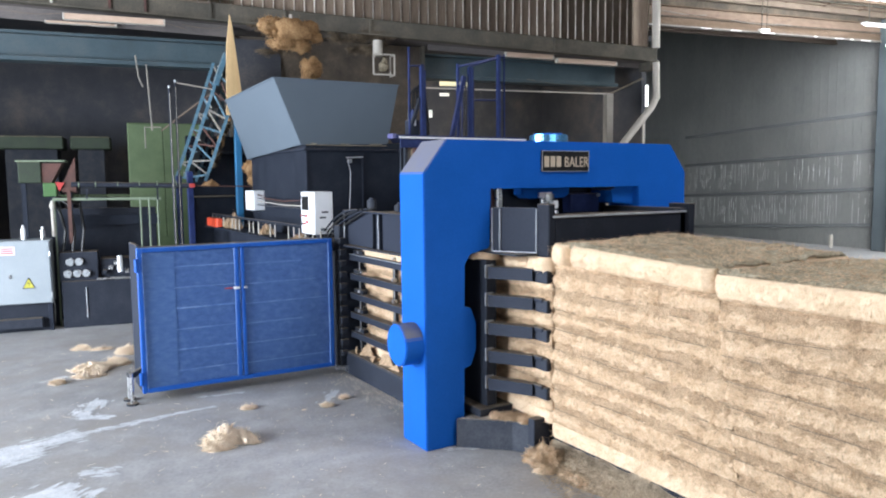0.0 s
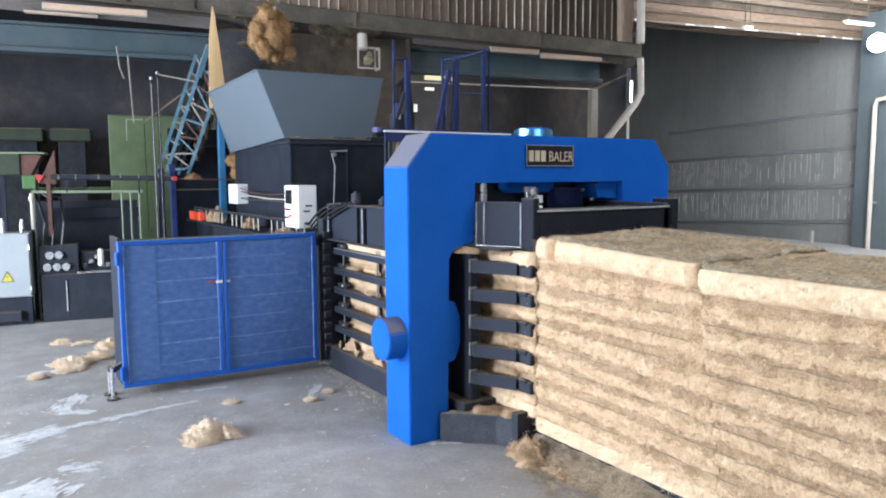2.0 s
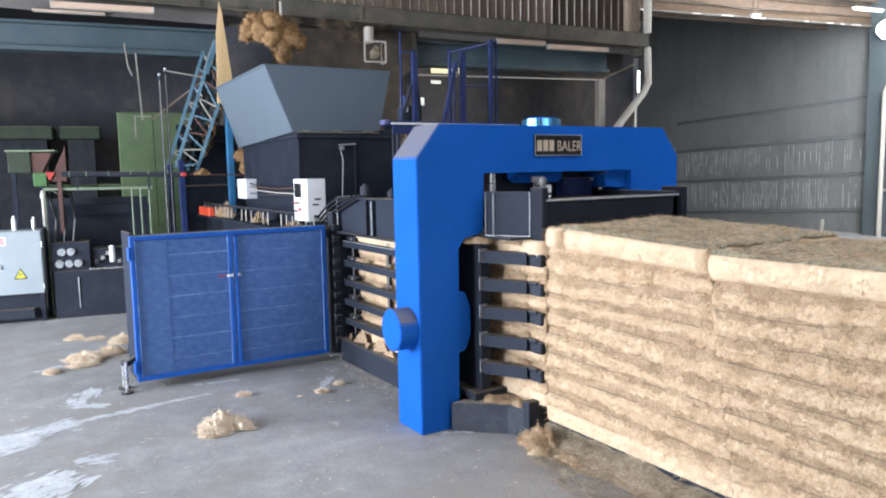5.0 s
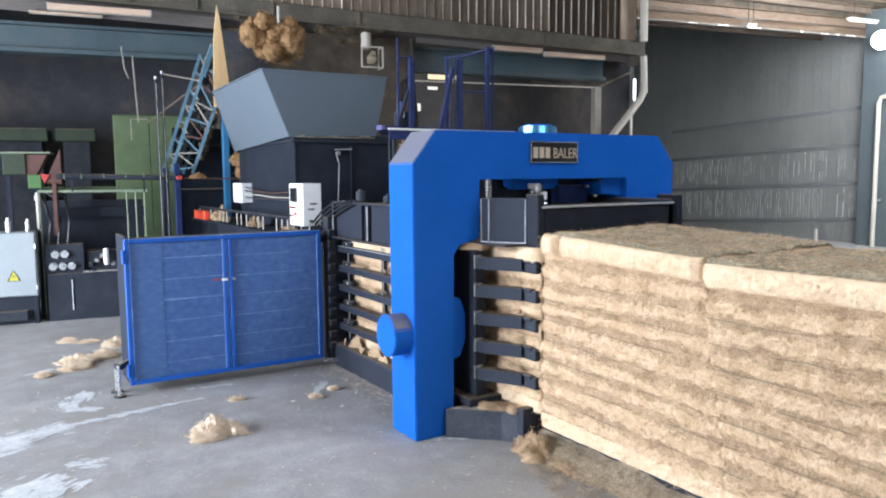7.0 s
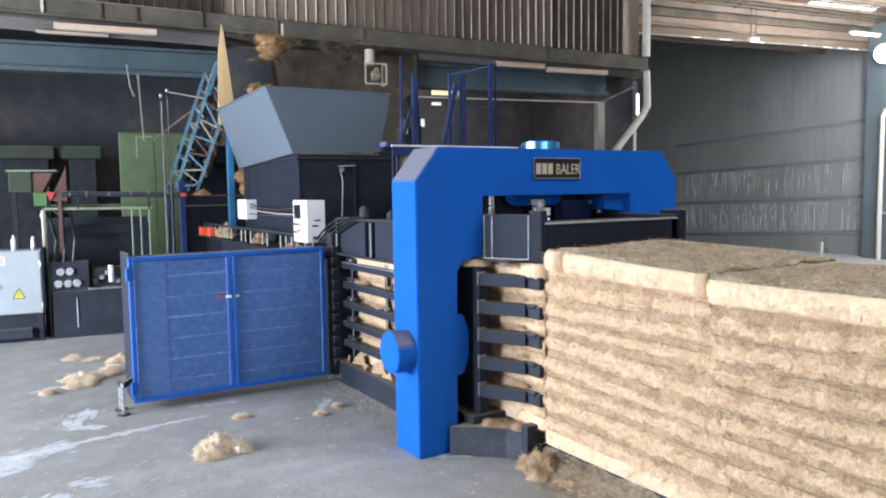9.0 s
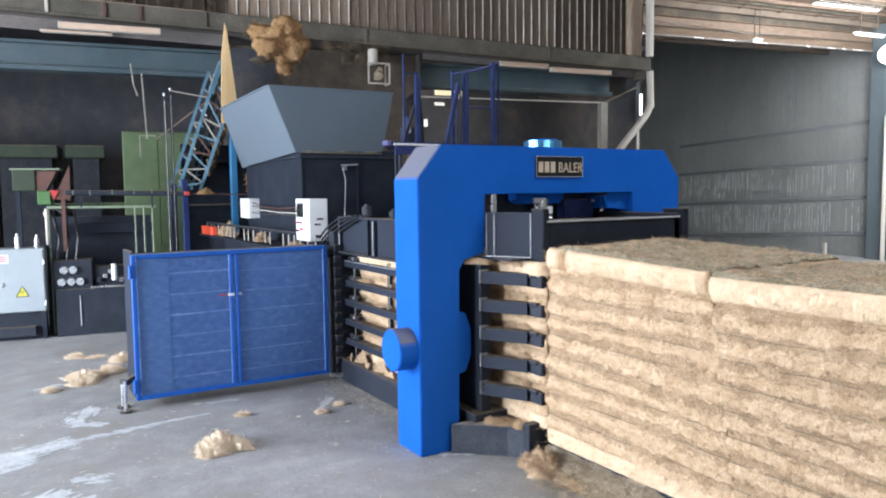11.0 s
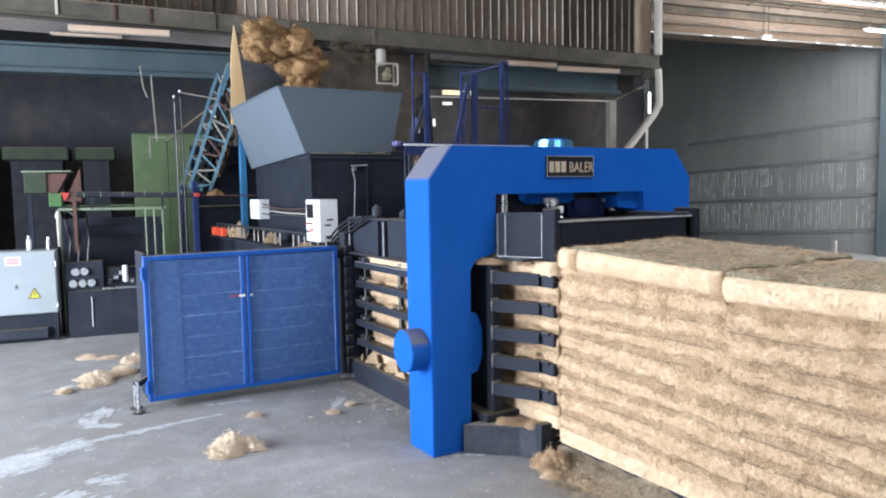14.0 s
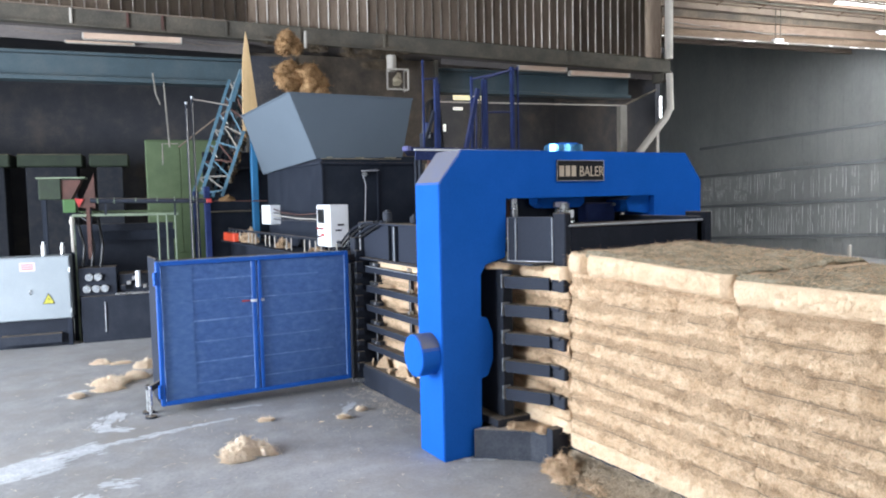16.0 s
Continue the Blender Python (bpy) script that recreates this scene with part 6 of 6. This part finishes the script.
for a, b in (((0, 0, 3.32), (0, 0.33, 3.32)), ((0, 0, 3.62), (0, 0.33, 3.62)), ((0, 0, 3.32), (0, 0, 3.62)), ((0, 0.33, 3.32), (0, 0.33, 3.62)), ((-0.2, 0.33, 3.32), (-0.2, 0.33, 3.62)), ((0, 0.33, 3.62), (-0.2, 0.33, 3.62)), ((0, 0.33, 3.32), (-0.2, 0.33, 3.32))):
    part("cage_bar", bar(a, b, 0.02), PIPE, lantern)
part("cap", cyl((-0.1, 0.1, 3.72), (0, 0, 1), 0.075, 0.24, 16, bevel=0.01), PIPE, lantern)
part("lamp_body", tuft_bmesh(91, 0.07, 0.11, 0.12, False, 0, 0.3), FIBRE_TOP, lantern).location = (-0.1, 0.17, 3.47)
stub = thing("pipe_stub", BUILDING @ pose(X0 + 0.28, 0.48, 3.84), "short pale pipe stub on the beam", "pipe")
part("pipe", cyl((0, 0, 0.12), (0, 0, 1), 0.022, 0.24, 10), PIPE, stub)
# unseen pane added to go with the rear room's lamp
sheet_light = thing("skylight", BUILDING, "unseen glowing pane added in the rear room's ceiling", "window", "", "structure")
part("pane", box((-8.7, 2.5, 4.18), (-7.8, 5.1, 4.196), 0), SKYLIGHT, sheet_light)
# panes that glow in place of pale patches at the rear
win = thing("rear_panes", BUILDING @ pose(-10.9, 0, 0), "small glowing panes standing for pale patches in the rear room", "window", "", "structure")
part("pane", box((0, 4.5, 3.75), (0.02, 5.3, 3.92), 0), glow("warm_pane", (0.8, 0.74, 0.5), 0.6), win)
part("pane", box((0, 4.5, 3.53), (0.02, 4.72, 3.59), 0), glow("pale_pane", (0.8, 0.8, 0.75), 0.8), win)
part("pane", box((0, 4.24, 3.06), (0.02, 4.32, 3.22), 0), glow("dim_pane", (0.75, 0.78, 0.75), 0.5), win)


# ---- moving fibre ----
def falling_clump(seed, half_width, half_height, places):
    """A clump of fibre that comes off the conveyor head and drops into the hopper."""
    ob = part("fibre_clump", tuft_bmesh(seed, 0.18, half_width * 1.1, half_height * 1.1, False, 5200, 0.42, 0.0046, 0.024, 14, core=0.97, puff=0.022), [FIBRE_BROWN, FIBRE_BROWN])
    tagged(ob, "loose brown coir clump dropping from the conveyor into the hopper", "fibre", "falling fibre clumps")
    rng = random.Random(seed)
    turn = rng.uniform(-25, 25)
    wait, rest = (-5.75, 0.95 + rng.uniform(-0.1, 0.1), 1.85), (-4.3, 1.0 + rng.uniform(-0.1, 0.1), 2.15)
    t0 = places[0][0]
    rows = []
    if t0 > 0.3:
        rows += [(0, pose(*wait)), (t0 - 0.22, pose(*wait))]
    for t, y, z in places:
        rows.append((t, pose(-4.0, y, z, turn * (t - t0), 0, 0.6 * turn * (t - t0))))
    t1, y1, z1 = places[-1]
    if t1 < 15.7:
        rows += [(t1 + 0.15, pose(*rest)), (16.0, pose(*rest))]
    elif t1 < 16:
        rows.append((16.0, pose(-4.0, y1, z1)))
    walk(ob, rows)


def motions():
    falling_clump(11, 0.34, 0.23, [(0, 0.62, 3.33), (0.2, 0.65, 3.18), (0.4, 0.65, 3.02), (0.5, 0.67, 2.84)])
    falling_clump(12, 0.11, 0.15, [(0, 0.82, 2.93), (0.15, 0.84, 2.69)])
    falling_clump(13, 0.12, 0.15, [(0.4, 0.83, 3.23), (0.6, 1.01, 3.07), (0.8, 1.03, 2.76)])
    falling_clump(14, 0.16, 0.16, [(0.75, 0.82, 3.22), (0.9, 0.88, 3.18), (1.1, 0.90, 3.13), (1.3, 0.90, 2.99), (1.6, 0.89, 2.72)])
    falling_clump(15, 0.25, 0.28, [(1.3, 0.45, 3.27), (1.45, 0.52, 3.26), (1.6, 0.54, 3.24), (1.8, 0.55, 3.20), (2, 0.59, 3.18), (2.2, 0.64, 3.17), (2.4, 0.64, 3.10), (2.6, 0.70, 2.99), (2.8, 0.68, 2.72)])
    falling_clump(16, 0.20, 0.25, [(1.9, 0.52, 3.25), (2.1, 0.61, 3.22), (2.3, 0.68, 3.19), (2.5, 0.72, 3.11), (2.7, 0.71, 3.04), (2.85, 0.73, 2.87), (3, 0.74, 2.64)])
    falling_clump(17, 0.11, 0.12, [(2.6, 0.32, 3.32), (2.8, 0.34, 3.31), (3, 0.35, 3.29), (3.2, 0.40, 3.17), (3.4, 0.42, 2.96), (3.6, 0.44, 2.56)])
    falling_clump(18, 0.09, 0.14, [(3, 0.63, 3.27), (3.2, 0.66, 3.22), (3.4, 0.67, 3.04), (3.6, 0.67, 2.63)])
    falling_clump(19, 0.08, 0.11, [(3.6, 0.38, 3.20), (3.8, 0.38, 3.12), (4, 0.35, 2.88), (4.2, 0.34, 2.58)])
    falling_clump(20, 0.22, 0.21, [(4.3, 0.34, 3.19), (4.7, 0.53, 3.17), (5.1, 0.69, 3.08), (5.4, 0.70, 2.62)])
    falling_clump(21, 0.25, 0.23, [(4.9, 0.37, 3.20), (5.3, 0.56, 3.18), (5.7, 0.71, 3.13), (6, 0.73, 3.01), (6.2, 0.73, 2.64)])
    falling_clump(22, 0.21, 0.32, [(5.9, 0.56, 3.21), (6.1, 0.65, 3.18), (6.3, 0.71, 3.11), (6.5, 0.76, 3.11), (6.7, 0.74, 3.05), (6.85, 0.72, 2.65)])
    falling_clump(23, 0.22, 0.23, [(6.5, 0.52, 3.20), (6.7, 0.62, 3.18), (6.9, 0.69, 3.15), (7.1, 0.72, 3.12), (7.3, 0.74, 3.05), (7.45, 0.74, 2.70)])
    falling_clump(24, 0.22, 0.23, [(6.9, 0.39, 3.19), (7.1, 0.50, 3.18), (7.3, 0.54, 3.18), (7.5, 0.56, 3.16), (7.7, 0.56, 3.15), (7.9, 0.56, 3.11), (8.1, 0.55, 2.98), (8.25, 0.54, 2.75)])
    falling_clump(25, 0.15, 0.12, [(7, 0.69, 3.25), (7.2, 0.81, 3.23), (7.4, 0.89, 3.24), (7.5, 0.93, 3.22), (7.7, 0.99, 2.99), (7.85, 1.02, 2.69)])
    falling_clump(26, 0.12, 0.12, [(8.5, 0.29, 3.29), (8.7, 0.38, 3.22), (8.9, 0.38, 2.96), (9, 0.37, 2.76)])
    falling_clump(27, 0.22, 0.12, [(8.6, 0.26, 3.30), (8.9, 0.42, 3.28), (9.1, 0.50, 3.29), (9.2, 0.52, 3.27), (9.5, 0.58, 3.21), (9.8, 0.61, 2.83)])
    falling_clump(28, 0.25, 0.21, [(9.4, 0.35, 3.40), (9.8, 0.53, 3.38), (10.2, 0.69, 3.28), (10.5, 0.70, 2.84)])
    falling_clump(29, 0.23, 0.21, [(10, 0.34, 3.40), (10.4, 0.52, 3.38), (10.8, 0.65, 3.30), (11.1, 0.67, 3.12), (11.3, 0.66, 2.90), (11.4, 0.65, 2.77)])
    falling_clump(30, 0.14, 0.18, [(10.9, 0.55, 3.38), (11.2, 0.64, 3.27), (11.5, 0.70, 3.03), (11.7, 0.73, 2.75)])
    falling_clump(31, 0.32, 0.23, [(10.8, 0.42, 3.38), (11.1, 0.62, 3.32), (11.3, 0.69, 3.28), (11.5, 0.72, 3.28), (11.7, 0.78, 3.30), (11.9, 0.81, 3.28), (12, 0.80, 3.22), (12.2, 0.85, 3.17), (12.3, 0.88, 3.14), (12.4, 0.89, 3.08), (12.5, 0.96, 3.02), (12.6, 1.03, 2.88), (12.7, 1.03, 2.72)])
    falling_clump(32, 0.21, 0.23, [(11.9, 0.55, 3.29), (12.1, 0.67, 3.24), (12.3, 0.74, 3.16), (12.4, 0.77, 3.08), (12.5, 0.84, 2.95), (12.6, 0.86, 2.75)])
    falling_clump(33, 0.28, 0.16, [(12.2, 0.38, 3.31), (12.4, 0.48, 3.31), (12.6, 0.58, 3.30), (12.8, 0.58, 3.31), (13, 0.56, 3.31), (13.2, 0.58, 3.34), (13.4, 0.58, 3.32), (13.5, 0.58, 3.31), (13.7, 0.65, 3.22), (13.9, 0.67, 3.12), (14.1, 0.72, 2.94), (14.2, 0.73, 2.75)])
    falling_clump(34, 0.14, 0.16, [(12.5, 0.71, 3.31), (12.8, 0.82, 3.25), (13, 0.86, 3.18), (13.1, 0.90, 3.07), (13.2, 0.89, 2.97), (13.3, 0.88, 2.75)])
    falling_clump(35, 0.22, 0.22, [(13, 0.48, 3.34), (13.3, 0.53, 3.31), (13.5, 0.54, 3.26), (13.7, 0.58, 3.17), (13.9, 0.63, 3.03), (14, 0.65, 2.75)])
    falling_clump(36, 0.28, 0.20, [(13.5, 0.34, 3.28), (13.8, 0.45, 3.28), (14.1, 0.66, 3.30), (14.3, 0.67, 3.28), (14.5, 0.70, 3.23), (14.7, 0.83, 3.04), (14.8, 0.86, 2.95), (14.9, 0.88, 2.73)])
    falling_clump(37, 0.26, 0.22, [(14, 0.24, 3.31), (14.3, 0.30, 3.30), (14.5, 0.36, 3.30), (14.7, 0.42, 3.26), (14.8, 0.47, 3.25), (14.9, 0.54, 3.16), (15, 0.48, 3.00), (15.1, 0.38, 2.90), (15.2, 0.35, 2.69)])
    falling_clump(38, 0.23, 0.20, [(14.6, 0.26, 3.37), (14.8, 0.32, 3.34), (15, 0.45, 3.37), (15.2, 0.50, 3.34), (15.4, 0.57, 3.28), (15.6, 0.64, 3.21), (15.7, 0.66, 3.17), (15.8, 0.65, 3.09), (15.9, 0.66, 3.00), (16, 0.63, 2.90)])
    falling_clump(39, 0.25, 0.21, [(14.9, 0.28, 3.37), (15.1, 0.42, 3.35), (15.3, 0.49, 3.31), (15.5, 0.52, 3.29), (15.7, 0.55, 3.22), (15.8, 0.52, 3.15), (15.9, 0.50, 3.09), (16, 0.51, 2.99)])
    falling_clump(40, 0.15, 0.12, [(15.6, 0.29, 3.38), (15.8, 0.32, 3.39), (15.9, 0.37, 3.36), (16, 0.42, 3.36)])

motions()
